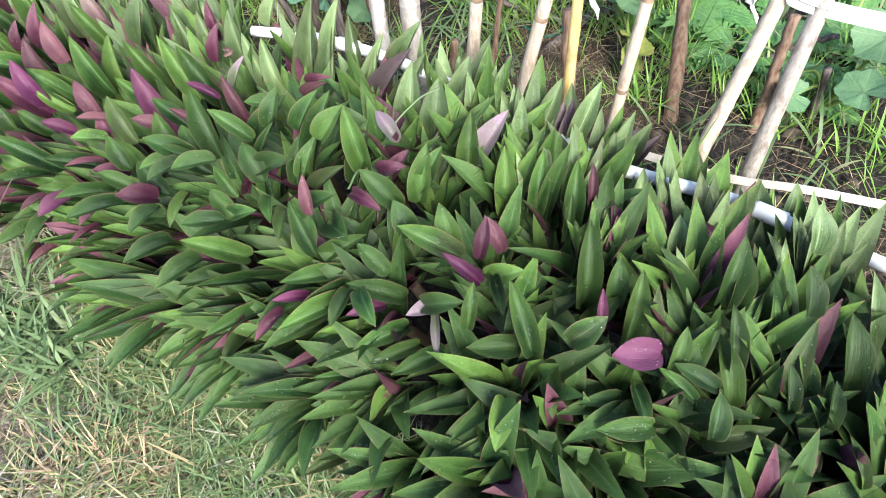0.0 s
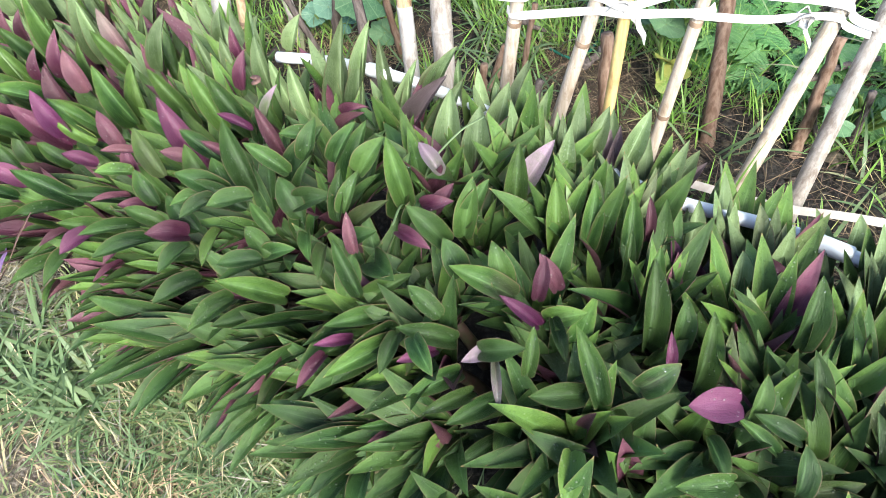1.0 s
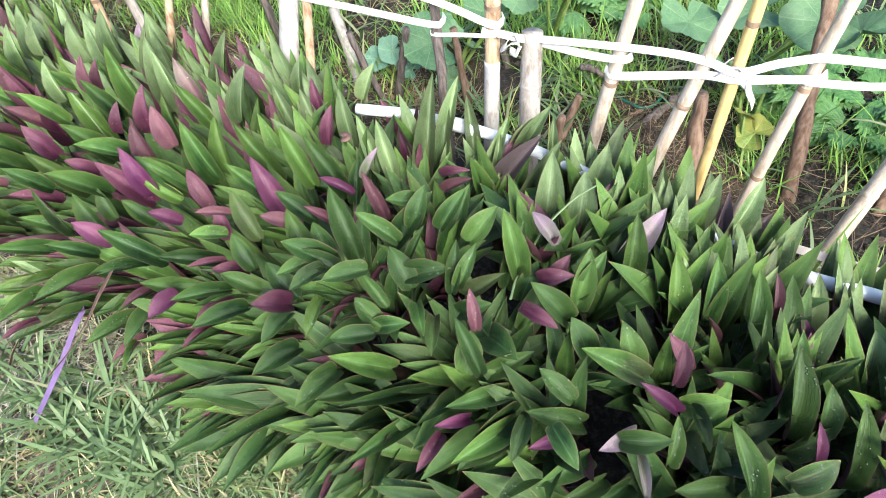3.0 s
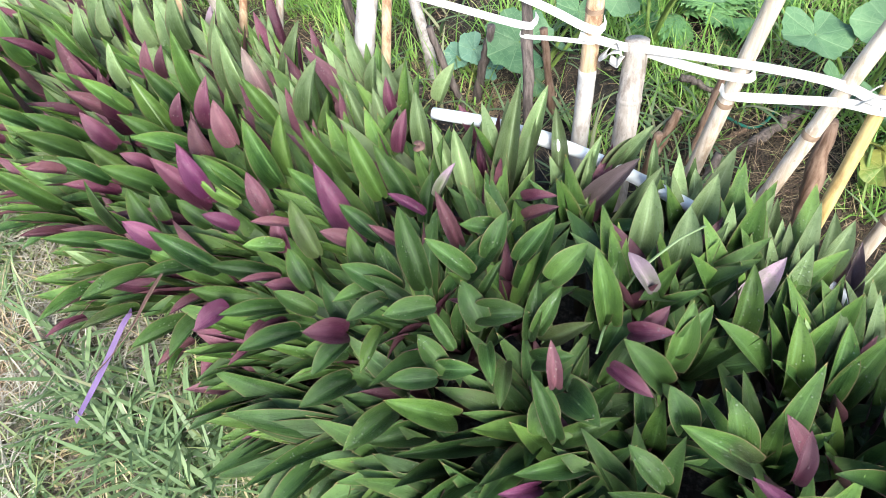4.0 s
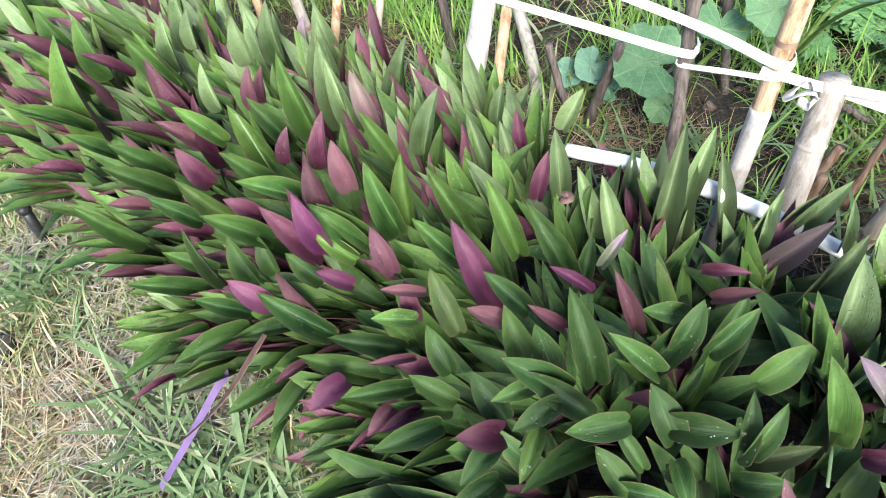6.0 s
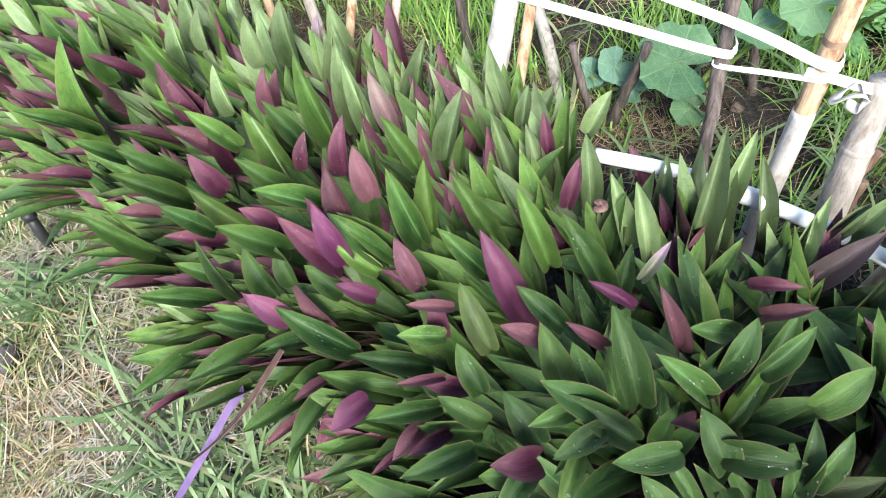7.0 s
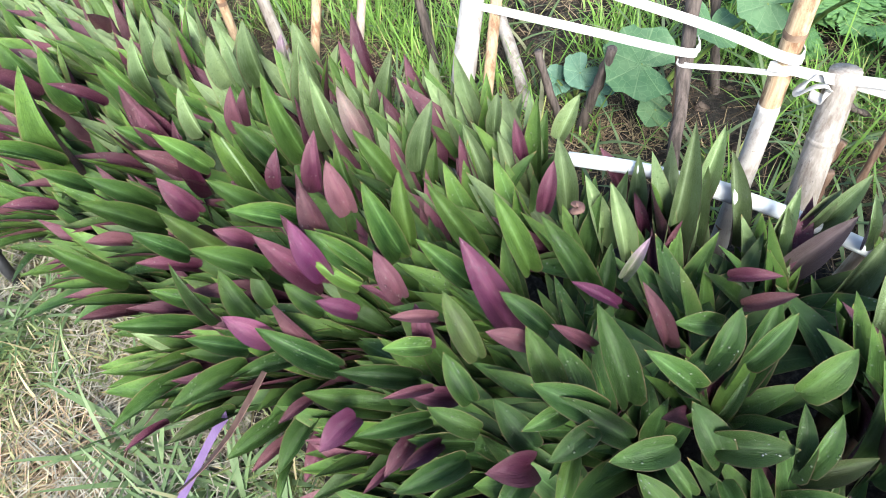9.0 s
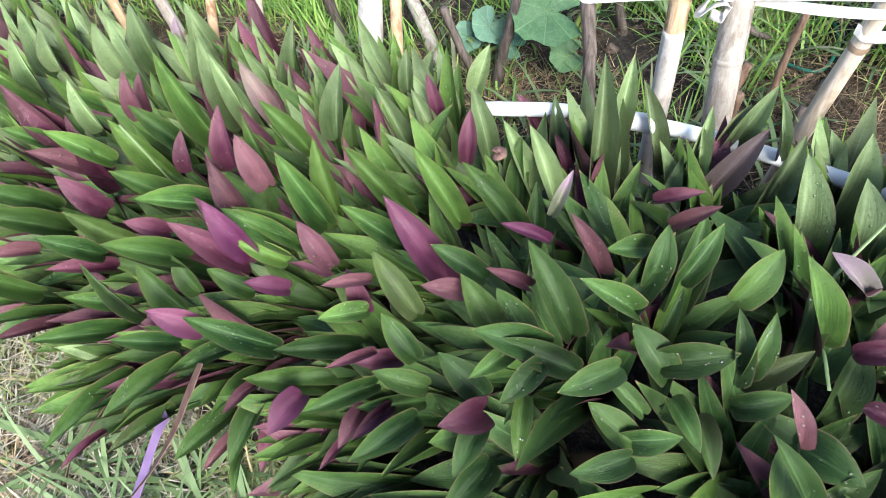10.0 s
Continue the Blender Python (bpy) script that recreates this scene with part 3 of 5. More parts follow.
STANDOUT += [  # green leaves, further on
    ("green", (-1.259, 0.856, 0.117), (-1.192, 0.893, 0.056), 0.030),
    ("green", (-1.251, 0.850, 0.283), (-1.183, 0.900, 0.217), 0.024),
    ("green", (-1.248, 1.342, 0.400), (-1.248, 1.316, 0.343), 0.033),
    ("green", (-1.208, 0.989, 0.414), (-1.159, 1.007, 0.346), 0.041),
    ("green", (-1.202, 0.949, 0.407), (-1.139, 0.976, 0.328), 0.048),
    ("green", (-1.189, 1.076, 0.432), (-1.149, 1.090, 0.376), 0.035),
    ("green", (-1.179, 0.830, 0.262), (-1.090, 0.881, 0.183), 0.043),
    ("young", (-1.144, 1.410, 0.335), (-1.141, 1.384, 0.274), 0.050),
    ("green", (-1.139, 0.691, 0.210), (-1.072, 0.810, 0.165), 0.039),
    ("green", (-1.136, 0.792, 0.198), (-1.083, 0.845, 0.160), 0.027),
    ("young", (-1.123, 1.169, 0.426), (-1.110, 1.144, 0.361), 0.032),
    ("green", (-1.109, 0.873, 0.304), (-1.056, 0.888, 0.251), 0.035),
    ("green", (-1.107, 0.913, 0.392), (-1.065, 0.923, 0.339), 0.038),
]
STANDOUT += [  # green leaves, further on
    ("green", (-1.096, 1.040, 0.454), (-1.055, 1.046, 0.395), 0.039),
    ("green", (-1.093, 1.256, 0.454), (-1.084, 1.239, 0.391), 0.043),
    ("green", (-1.090, 1.360, 0.408), (-1.085, 1.331, 0.320), 0.050),
    ("green", (-1.066, 0.939, 0.408), (-1.012, 0.939, 0.323), 0.043),
    ("green", (-1.038, 1.085, 0.420), (-0.997, 1.065, 0.337), 0.046),
    ("young", (-1.034, 1.420, 0.356), (-1.014, 1.398, 0.265), 0.057),
    ("green", (-1.022, 0.865, 0.397), (-0.981, 0.834, 0.326), 0.020),
    ("green", (-1.021, 0.675, 0.243), (-0.969, 0.738, 0.209), 0.030),
    ("green", (-1.014, 0.707, 0.283), (-0.952, 0.790, 0.247), 0.043),
    ("green", (-1.006, 1.003, 0.406), (-0.969, 1.003, 0.340), 0.042),
    ("green", (-0.992, 0.784, 0.342), (-0.937, 0.800, 0.296), 0.033),
    ("green", (-0.988, 0.969, 0.443), (-0.936, 0.976, 0.373), 0.043),
    ("green", (-0.988, 1.478, 0.261), (-1.006, 1.427, 0.176), 0.043),
]
STANDOUT += [  # green leaves, further on
    ("young", (-0.980, 1.320, 0.393), (-0.982, 1.266, 0.293), 0.024),
    ("green", (-0.976, 0.866, 0.430), (-0.919, 0.886, 0.367), 0.046),
    ("green", (-0.976, 0.885, 0.356), (-0.946, 0.858, 0.305), 0.043),
    ("green", (-0.971, 1.055, 0.469), (-0.933, 1.047, 0.407), 0.037),
    ("green", (-0.967, 0.682, 0.176), (-0.912, 0.757, 0.147), 0.043),
    ("green", (-0.956, 0.770, 0.262), (-0.883, 0.827, 0.223), 0.035),
    ("green", (-0.954, 1.142, 0.478), (-0.925, 1.108, 0.375), 0.043),
    ("young", (-0.950, 1.258, 0.410), (-0.931, 1.218, 0.292), 0.055),
    ("green", (-0.942, 0.922, 0.440), (-0.877, 0.952, 0.381), 0.043),
    ("green", (-0.934, 1.233, 0.393), (-0.902, 1.197, 0.290), 0.043),
    ("green", (-0.915, 0.880, 0.376), (-0.898, 0.857, 0.341), 0.033),
    ("green", (-0.884, 0.794, 0.371), (-0.806, 0.787, 0.305), 0.044),
    ("green", (-0.875, 0.666, 0.197), (-0.850, 0.757, 0.190), 0.043),
]
STANDOUT += [  # green leaves, further on
    ("green", (-0.873, 0.866, 0.361), (-0.836, 0.858, 0.325), 0.040),
    ("green", (-0.871, 0.633, 0.179), (-0.870, 0.673, 0.178), 0.018),
    ("green", (-0.844, 0.645, 0.136), (-0.769, 0.718, 0.104), 0.042),
    ("green", (-0.843, 0.755, 0.271), (-0.746, 0.772, 0.215), 0.047),
    ("green", (-0.841, 1.376, 0.330), (-0.863, 1.312, 0.225), 0.043),
    ("green", (-0.838, 0.913, 0.420), (-0.782, 0.903, 0.360), 0.044),
    ("green", (-0.832, 1.055, 0.432), (-0.812, 1.013, 0.358), 0.026),
    ("green", (-0.831, 0.923, 0.409), (-0.772, 0.918, 0.342), 0.043),
    ("green", (-0.830, 1.452, 0.195), (-0.843, 1.422, 0.150), 0.033),
    ("green", (-0.828, 0.885, 0.388), (-0.783, 0.881, 0.350), 0.034),
    ("green", (-0.810, 1.073, 0.438), (-0.767, 1.052, 0.370), 0.035),
    ("green", (-0.802, 0.585, 0.112), (-0.727, 0.693, 0.072), 0.046),
    ("green", (-0.778, 0.988, 0.428), (-0.746, 0.958, 0.343), 0.049),
]
STANDOUT += [  # green leaves, further on
    ("green", (-0.773, 0.754, 0.352), (-0.688, 0.774, 0.310), 0.037),
    ("green", (-0.751, 1.052, 0.382), (-0.740, 0.996, 0.300), 0.043),
    ("green", (-0.738, 0.687, 0.327), (-0.667, 0.726, 0.301), 0.032),
    ("green", (-0.724, 1.183, 0.390), (-0.744, 1.134, 0.321), 0.043),
    ("green", (-0.713, 0.928, 0.294), (-0.688, 0.898, 0.257), 0.028),
    ("green", (-0.712, 0.775, 0.382), (-0.674, 0.789, 0.367), 0.031),
    ("green", (-0.711, 0.520, 0.075), (-0.635, 0.606, 0.029), 0.046),
    ("green", (-0.711, 0.951, 0.358), (-0.649, 0.933, 0.293), 0.043),
    ("green", (-0.703, 1.020, 0.390), (-0.649, 0.986, 0.308), 0.043),
    ("green", (-0.686, 1.184, 0.342), (-0.647, 1.135, 0.244), 0.043),
    ("green", (-0.679, 0.695, 0.314), (-0.613, 0.709, 0.289), 0.029),
    ("green", (-0.670, 0.622, 0.357), (-0.609, 0.669, 0.339), 0.038),
    ("green", (-0.652, 0.720, 0.357), (-0.601, 0.712, 0.332), 0.035),
]
STANDOUT += [  # green leaves, further on
    ("green", (-0.644, 0.835, 0.422), (-0.609, 0.792, 0.375), 0.039),
    ("green", (-0.638, 0.775, 0.388), (-0.610, 0.743, 0.356), 0.037),
    ("green", (-0.634, 1.231, 0.361), (-0.641, 1.206, 0.314), 0.030),
    ("green", (-0.632, 1.181, 0.328), (-0.602, 1.136, 0.246), 0.043),
    ("green", (-0.613, 1.339, 0.262), (-0.639, 1.299, 0.204), 0.043),
    ("green", (-0.608, 0.996, 0.407), (-0.568, 0.953, 0.332), 0.043),
    ("green", (-0.592, 0.648, 0.328), (-0.545, 0.666, 0.308), 0.046),
    ("green", (-0.586, 0.579, 0.294), (-0.536, 0.634, 0.278), 0.046),
    ("green", (-0.584, 0.857, 0.393), (-0.533, 0.837, 0.355), 0.037),
    ("green", (-0.577, 0.733, 0.370), (-0.537, 0.702, 0.336), 0.043),
    ("green", (-0.565, 0.609, 0.336), (-0.539, 0.661, 0.333), 0.037),
    ("green", (-0.546, 0.801, 0.417), (-0.514, 0.757, 0.365), 0.046),
    ("green", (-0.541, 0.934, 0.442), (-0.489, 0.892, 0.371), 0.043),
]
STANDOUT += [  # green leaves, further on
    ("green", (-0.540, 0.688, 0.402), (-0.501, 0.716, 0.396), 0.027),
    ("green", (-0.540, 0.485, 0.095), (-0.520, 0.590, 0.103), 0.036),
    ("green", (-0.537, 1.140, 0.360), (-0.523, 1.093, 0.287), 0.043),
    ("green", (-0.533, 0.727, 0.432), (-0.466, 0.721, 0.395), 0.046),
    ("green", (-0.517, 0.459, 0.060), (-0.466, 0.535, 0.039), 0.033),
    ("green", (-0.516, 1.337, 0.260), (-0.542, 1.305, 0.211), 0.043),
    ("green", (-0.512, 0.723, 0.417), (-0.439, 0.701, 0.387), 0.039),
    ("green", (-0.510, 0.656, 0.412), (-0.475, 0.690, 0.412), 0.032),
    ("green", (-0.510, 0.796, 0.390), (-0.484, 0.760, 0.351), 0.046),
    ("green", (-0.505, 0.527, 0.304), (-0.462, 0.590, 0.291), 0.046),
    ("green", (-0.501, 0.625, 0.330), (-0.490, 0.684, 0.335), 0.028),
    ("young", (-0.496, 1.080, 0.349), (-0.469, 1.041, 0.271), 0.038),
    ("green", (-0.486, 0.550, 0.280), (-0.416, 0.595, 0.241), 0.046),
]
STANDOUT += [  # green leaves, further on
    ("green", (-0.472, 0.814, 0.453), (-0.438, 0.753, 0.389), 0.046),
    ("young", (-0.461, 1.080, 0.335), (-0.437, 1.025, 0.264), 0.041),
    ("green", (-0.458, 0.937, 0.391), (-0.466, 0.891, 0.340), 0.030),
    ("green", (-0.455, 0.654, 0.442), (-0.403, 0.674, 0.440), 0.036),
    ("green", (-0.451, 0.578, 0.366), (-0.381, 0.592, 0.308), 0.046),
    ("green", (-0.449, 0.598, 0.380), (-0.397, 0.611, 0.375), 0.035),
    ("green", (-0.439, 0.529, 0.311), (-0.335, 0.585, 0.249), 0.028),
    ("green", (-0.427, 0.465, 0.260), (-0.351, 0.542, 0.228), 0.034),
    ("green", (-0.425, 0.669, 0.375), (-0.387, 0.638, 0.356), 0.038),
    ("green", (-0.425, 0.453, 0.060), (-0.346, 0.517, 0.024), 0.046),
    ("green", (-0.425, 0.764, 0.455), (-0.374, 0.752, 0.411), 0.035),
    ("young", (-0.421, 1.170, 0.297), (-0.424, 1.109, 0.211), 0.040),
    ("green", (-0.419, 0.476, 0.135), (-0.356, 0.523, 0.105), 0.041),
]
STANDOUT += [  # green leaves, further on
    ("deep_green", (-0.411, 0.689, 0.408), (-0.387, 0.665, 0.392), 0.024),
    ("green", (-0.410, 0.429, 0.065), (-0.356, 0.451, 0.033), 0.028),
    ("green", (-0.393, 0.817, 0.418), (-0.349, 0.827, 0.401), 0.034),
    ("green", (-0.376, 0.734, 0.412), (-0.348, 0.696, 0.380), 0.046),
    ("young", (-0.354, 1.145, 0.389), (-0.375, 1.040, 0.236), 0.050),
    ("deep_green", (-0.339, 0.632, 0.370), (-0.382, 0.635, 0.354), 0.034),
    ("young", (-0.331, 1.147, 0.326), (-0.353, 1.056, 0.199), 0.044),
    ("green", (-0.330, 1.094, 0.278), (-0.342, 1.022, 0.187), 0.040),
    ("green", (-0.329, 0.828, 0.441), (-0.345, 0.795, 0.403), 0.039),
    ("green", (-0.324, 0.762, 0.429), (-0.348, 0.729, 0.394), 0.016),
    ("deep_green", (-0.322, 0.622, 0.350), (-0.334, 0.660, 0.350), 0.029),
    ("green", (-0.320, 0.830, 0.423), (-0.374, 0.778, 0.369), 0.046),
    ("young", (-0.311, 1.165, 0.363), (-0.338, 1.111, 0.272), 0.040),
]
STANDOUT += [  # green leaves, further on
    ("green", (-0.311, 0.601, 0.330), (-0.313, 0.657, 0.333), 0.029),
    ("green", (-0.303, 0.401, 0.154), (-0.265, 0.450, 0.142), 0.028),
    ("young", (-0.298, 1.150, 0.329), (-0.285, 1.087, 0.243), 0.037),
    ("green", (-0.283, 0.517, 0.349), (-0.209, 0.556, 0.317), 0.036),
    ("green", (-0.282, 0.695, 0.415), (-0.343, 0.702, 0.387), 0.045),
    ("green", (-0.277, 0.737, 0.426), (-0.282, 0.685, 0.386), 0.028),
    ("green", (-0.272, 0.619, 0.414), (-0.241, 0.570, 0.365), 0.030),
    ("green", (-0.271, 0.886, 0.376), (-0.305, 0.819, 0.307), 0.046),
    ("green", (-0.271, 0.304, 0.120), (-0.181, 0.389, 0.087), 0.047),
    ("green", (-0.270, 0.444, 0.343), (-0.194, 0.509, 0.319), 0.041),
    ("green", (-0.270, 0.837, 0.422), (-0.307, 0.803, 0.380), 0.035),
    ("deep_green", (-0.264, 0.442, 0.324), (-0.188, 0.522, 0.323), 0.055),
    ("green", (-0.254, 0.456, 0.274), (-0.168, 0.518, 0.247), 0.034),
]
STANDOUT += [  # green leaves, further on
    ("green", (-0.253, 0.623, 0.370), (-0.256, 0.585, 0.349), 0.050),
    ("green", (-0.249, 0.326, 0.129), (-0.177, 0.388, 0.105), 0.046),
    ("green", (-0.247, 0.727, 0.432), (-0.270, 0.690, 0.394), 0.029),
    ("green", (-0.241, 0.422, 0.266), (-0.161, 0.458, 0.232), 0.037),
    ("green", (-0.236, 0.404, 0.270), (-0.157, 0.434, 0.234), 0.025),
    ("young", (-0.231, 1.075, 0.314), (-0.243, 1.001, 0.217), 0.026),
    ("deep_green", (-0.225, 0.672, 0.360), (-0.272, 0.673, 0.333), 0.038),
    ("green", (-0.221, 0.800, 0.424), (-0.257, 0.772, 0.389), 0.046),
    ("young", (-0.216, 1.090, 0.329), (-0.256, 1.025, 0.227), 0.040),
    ("green", (-0.211, 0.778, 0.447), (-0.193, 0.736, 0.377), 0.046),
    ("green", (-0.207, 0.705, 0.390), (-0.262, 0.695, 0.350), 0.032),
    ("green", (-0.194, 0.449, 0.347), (-0.179, 0.498, 0.353), 0.030),
    ("green", (-0.188, 0.584, 0.360), (-0.228, 0.628, 0.342), 0.055),
]
STANDOUT += [  # green leaves, further on
    ("green", (-0.183, 0.792, 0.400), (-0.204, 0.734, 0.341), 0.041),
    ("green", (-0.177, 0.509, 0.366), (-0.107, 0.513, 0.327), 0.040),
    ("green", (-0.172, 0.667, 0.426), (-0.129, 0.647, 0.381), 0.046),
    ("green", (-0.171, 1.080, 0.333), (-0.199, 1.062, 0.290), 0.030),
    ("green", (-0.165, 0.603, 0.351), (-0.235, 0.578, 0.322), 0.035),
    ("green", (-0.163, 0.428, 0.322), (-0.100, 0.472, 0.306), 0.037),
    ("deep_green", (-0.162, 0.748, 0.360), (-0.182, 0.715, 0.324), 0.043),
    ("green", (-0.160, 0.553, 0.401), (-0.127, 0.530, 0.381), 0.035),
    ("deep_green", (-0.159, 0.302, 0.200), (-0.029, 0.373, 0.161), 0.043),
    ("green", (-0.152, 0.357, 0.248), (-0.104, 0.412, 0.239), 0.030),
    ("deep_green", (-0.144, 0.730, 0.355), (-0.175, 0.679, 0.303), 0.052),
    ("green", (-0.139, 0.408, 0.321), (-0.081, 0.444, 0.306), 0.029),
    ("young", (-0.139, 0.966, 0.365), (-0.149, 0.890, 0.275), 0.063),
]
STANDOUT += [  # green leaves, further on
    ("young", (-0.138, 1.090, 0.354), (-0.183, 1.064, 0.286), 0.038),
    ("green", (-0.136, 1.070, 0.343), (-0.138, 1.033, 0.292), 0.021),
    ("green", (-0.125, 0.363, 0.244), (-0.087, 0.403, 0.237), 0.025),
    ("young", (-0.122, 1.013, 0.345), (-0.179, 0.957, 0.243), 0.050),
    ("green", (-0.118, 0.625, 0.407), (-0.100, 0.602, 0.375), 0.046),
    ("green", (-0.114, 0.425, 0.400), (-0.134, 0.459, 0.403), 0.034),
    ("green", (-0.110, 0.402, 0.300), (-0.048, 0.444, 0.287), 0.037),
    ("green", (-0.107, 0.581, 0.405), (-0.028, 0.567, 0.359), 0.046),
    ("green", (-0.104, 0.363, 0.247), (-0.045, 0.406, 0.235), 0.038),
    ("green", (-0.087, 0.755, 0.383), (-0.100, 0.709, 0.327), 0.046),
    ("young", (-0.087, 0.922, 0.365), (-0.097, 0.864, 0.296), 0.063),
    ("young", (-0.070, 1.052, 0.300), (-0.068, 1.019, 0.259), 0.030),
    ("green", (-0.063, 0.755, 0.377), (-0.096, 0.719, 0.333), 0.037),
]
STANDOUT += [  # green leaves, further on
    ("green", (-0.052, 0.625, 0.401), (-0.037, 0.587, 0.357), 0.046),
    ("green", (-0.046, 0.374, 0.240), (-0.025, 0.435, 0.246), 0.046),
    ("young", (-0.043, 1.012, 0.335), (-0.071, 0.960, 0.251), 0.061),
    ("green", (-0.019, 0.805, 0.403), (-0.027, 0.752, 0.330), 0.046),
    ("green", (-0.013, 0.265, 0.220), (0.020, 0.345, 0.220), 0.043),
    ("deep_green", (-0.003, 0.467, 0.397), (-0.055, 0.472, 0.377), 0.038),
    ("green", (-0.001, 0.422, 0.355), (0.061, 0.434, 0.339), 0.042),
    ("green", (0.006, 0.501, 0.392), (-0.001, 0.460, 0.357), 0.027),
    ("deep_green", (0.025, 0.327, 0.298), (0.007, 0.380, 0.306), 0.023),
    ("green", (0.034, 0.755, 0.376), (0.035, 0.701, 0.310), 0.046),
    ("green", (0.043, 0.294, 0.333), (0.051, 0.354, 0.339), 0.041),
    ("green", (0.046, 0.469, 0.354), (0.035, 0.506, 0.366), 0.023),
    ("green", (0.049, 0.269, 0.220), (0.049, 0.326, 0.223), 0.043),
]
STANDOUT += [  # green leaves, further on
    ("green", (0.056, 0.483, 0.429), (0.081, 0.423, 0.375), 0.038),
    ("green", (0.073, 0.525, 0.384), (0.026, 0.527, 0.360), 0.040),
    ("green", (0.076, 1.085, 0.206), (0.055, 1.016, 0.100), 0.046),
    ("green", (0.094, 0.757, 0.365), (0.084, 0.703, 0.305), 0.042),
    ("deep_green", (0.111, 0.451, 0.369), (0.079, 0.460, 0.354), 0.043),
    ("green", (0.112, 0.340, 0.330), (0.104, 0.405, 0.341), 0.034),
    ("green", (0.118, 0.293, 0.210), (0.095, 0.367, 0.215), 0.041),
    ("green", (0.122, 0.919, 0.360), (0.093, 0.880, 0.294), 0.046),
    ("green", (0.135, 0.742, 0.356), (0.133, 0.686, 0.288), 0.046),
    ("green", (0.136, 0.655, 0.386), (0.128, 0.613, 0.344), 0.020),
    ("green", (0.139, 0.346, 0.291), (0.172, 0.356, 0.288), 0.025),
    ("young", (0.142, 1.023, 0.253), (0.125, 0.930, 0.130), 0.064),
    ("green", (0.145, 0.732, 0.371), (0.136, 0.668, 0.304), 0.042),
]
STANDOUT += [  # green leaves, further on
    ("green", (0.159, 0.595, 0.405), (0.155, 0.524, 0.334), 0.046),
    ("green", (0.163, 0.323, 0.350), (0.223, 0.332, 0.345), 0.037),
    ("green", (0.168, 0.616, 0.404), (0.148, 0.553, 0.340), 0.036),
    ("deep_green", (0.179, 0.456, 0.389), (0.143, 0.442, 0.358), 0.046),
    ("green", (0.186, 0.909, 0.360), (0.153, 0.869, 0.290), 0.046),
    ("green", (0.200, 0.559, 0.369), (0.193, 0.521, 0.331), 0.038),
    ("deep_green", (0.203, 0.516, 0.337), (0.166, 0.499, 0.302), 0.040),
    ("green", (0.227, 0.532, 0.383), (0.212, 0.467, 0.322), 0.042),
    ("deep_green", (0.230, 0.336, 0.315), (0.219, 0.379, 0.320), 0.027),
    ("green", (0.239, 0.404, 0.359), (0.270, 0.381, 0.345), 0.022),
    ("green", (0.246, 0.787, 0.282), (0.230, 0.730, 0.211), 0.046),
    ("green", (0.251, 0.769, 0.306), (0.237, 0.713, 0.242), 0.042),
    ("green", (0.257, 0.406, 0.366), (0.298, 0.387, 0.355), 0.031),
]
STANDOUT += [  # green leaves, further on
    ("green", (0.273, 0.445, 0.390), (0.262, 0.415, 0.363), 0.031),
    ("green", (0.278, 0.519, 0.319), (0.279, 0.489, 0.294), 0.018),
    ("green", (0.283, 0.929, 0.241), (0.237, 0.893, 0.174), 0.046),
    ("green", (0.293, 0.662, 0.326), (0.288, 0.622, 0.281), 0.046),
    ("deep_green", (0.298, 0.513, 0.330), (0.300, 0.473, 0.296), 0.031),
    ("green", (0.302, 0.587, 0.321), (0.286, 0.559, 0.289), 0.033),
    ("deep_green", (0.303, 0.350, 0.251), (0.275, 0.314, 0.222), 0.040),
    ("green", (0.308, 0.862, 0.270), (0.270, 0.781, 0.156), 0.054),
    ("green", (0.310, 0.376, 0.357), (0.305, 0.339, 0.331), 0.036),
    ("green", (0.318, 0.456, 0.356), (0.332, 0.389, 0.309), 0.040),
    ("green", (0.331, 0.479, 0.388), (0.334, 0.423, 0.342), 0.032),
    ("green", (0.334, 0.755, 0.314), (0.329, 0.691, 0.238), 0.046),
    ("green", (0.354, 0.570, 0.406), (0.336, 0.521, 0.349), 0.046),
]
STANDOUT += [  # green leaves, further on
    ("green", (0.366, 0.563, 0.376), (0.353, 0.521, 0.329), 0.039),
    ("green", (0.373, 0.343, 0.332), (0.304, 0.339, 0.294), 0.040),
    ("young", (0.374, 0.931, 0.165), (0.361, 0.815, 0.035), 0.064),
    ("deep_green", (0.390, 0.307, 0.328), (0.365, 0.321, 0.318), 0.030),
    ("green", (0.395, 0.419, 0.355), (0.397, 0.378, 0.324), 0.025),
    ("green", (0.411, 0.288, 0.270), (0.423, 0.338, 0.277), 0.031),
    ("green", (0.411, 0.559, 0.350), (0.383, 0.502, 0.285), 0.046),
    ("green", (0.416, 0.515, 0.423), (0.420, 0.479, 0.389), 0.037),
    ("green", (0.418, 0.449, 0.334), (0.428, 0.405, 0.304), 0.031),
    ("green", (0.437, 0.792, 0.254), (0.442, 0.723, 0.176), 0.046),
    ("green", (0.445, 0.498, 0.357), (0.392, 0.472, 0.304), 0.042),
    ("deep_green", (0.446, 0.399, 0.350), (0.440, 0.363, 0.322), 0.026),
    ("green", (0.447, 0.333, 0.349), (0.456, 0.295, 0.330), 0.020),
]
STANDOUT += [  # green leaves, further on
    ("green", (0.454, 0.624, 0.401), (0.456, 0.590, 0.364), 0.046),
    ("green", (0.474, 0.481, 0.370), (0.473, 0.417, 0.316), 0.050),
    ("green", (0.482, 0.755, 0.286), (0.471, 0.717, 0.233), 0.046),
    ("young", (0.512, 0.541, 0.370), (0.508, 0.472, 0.304), 0.033),
]

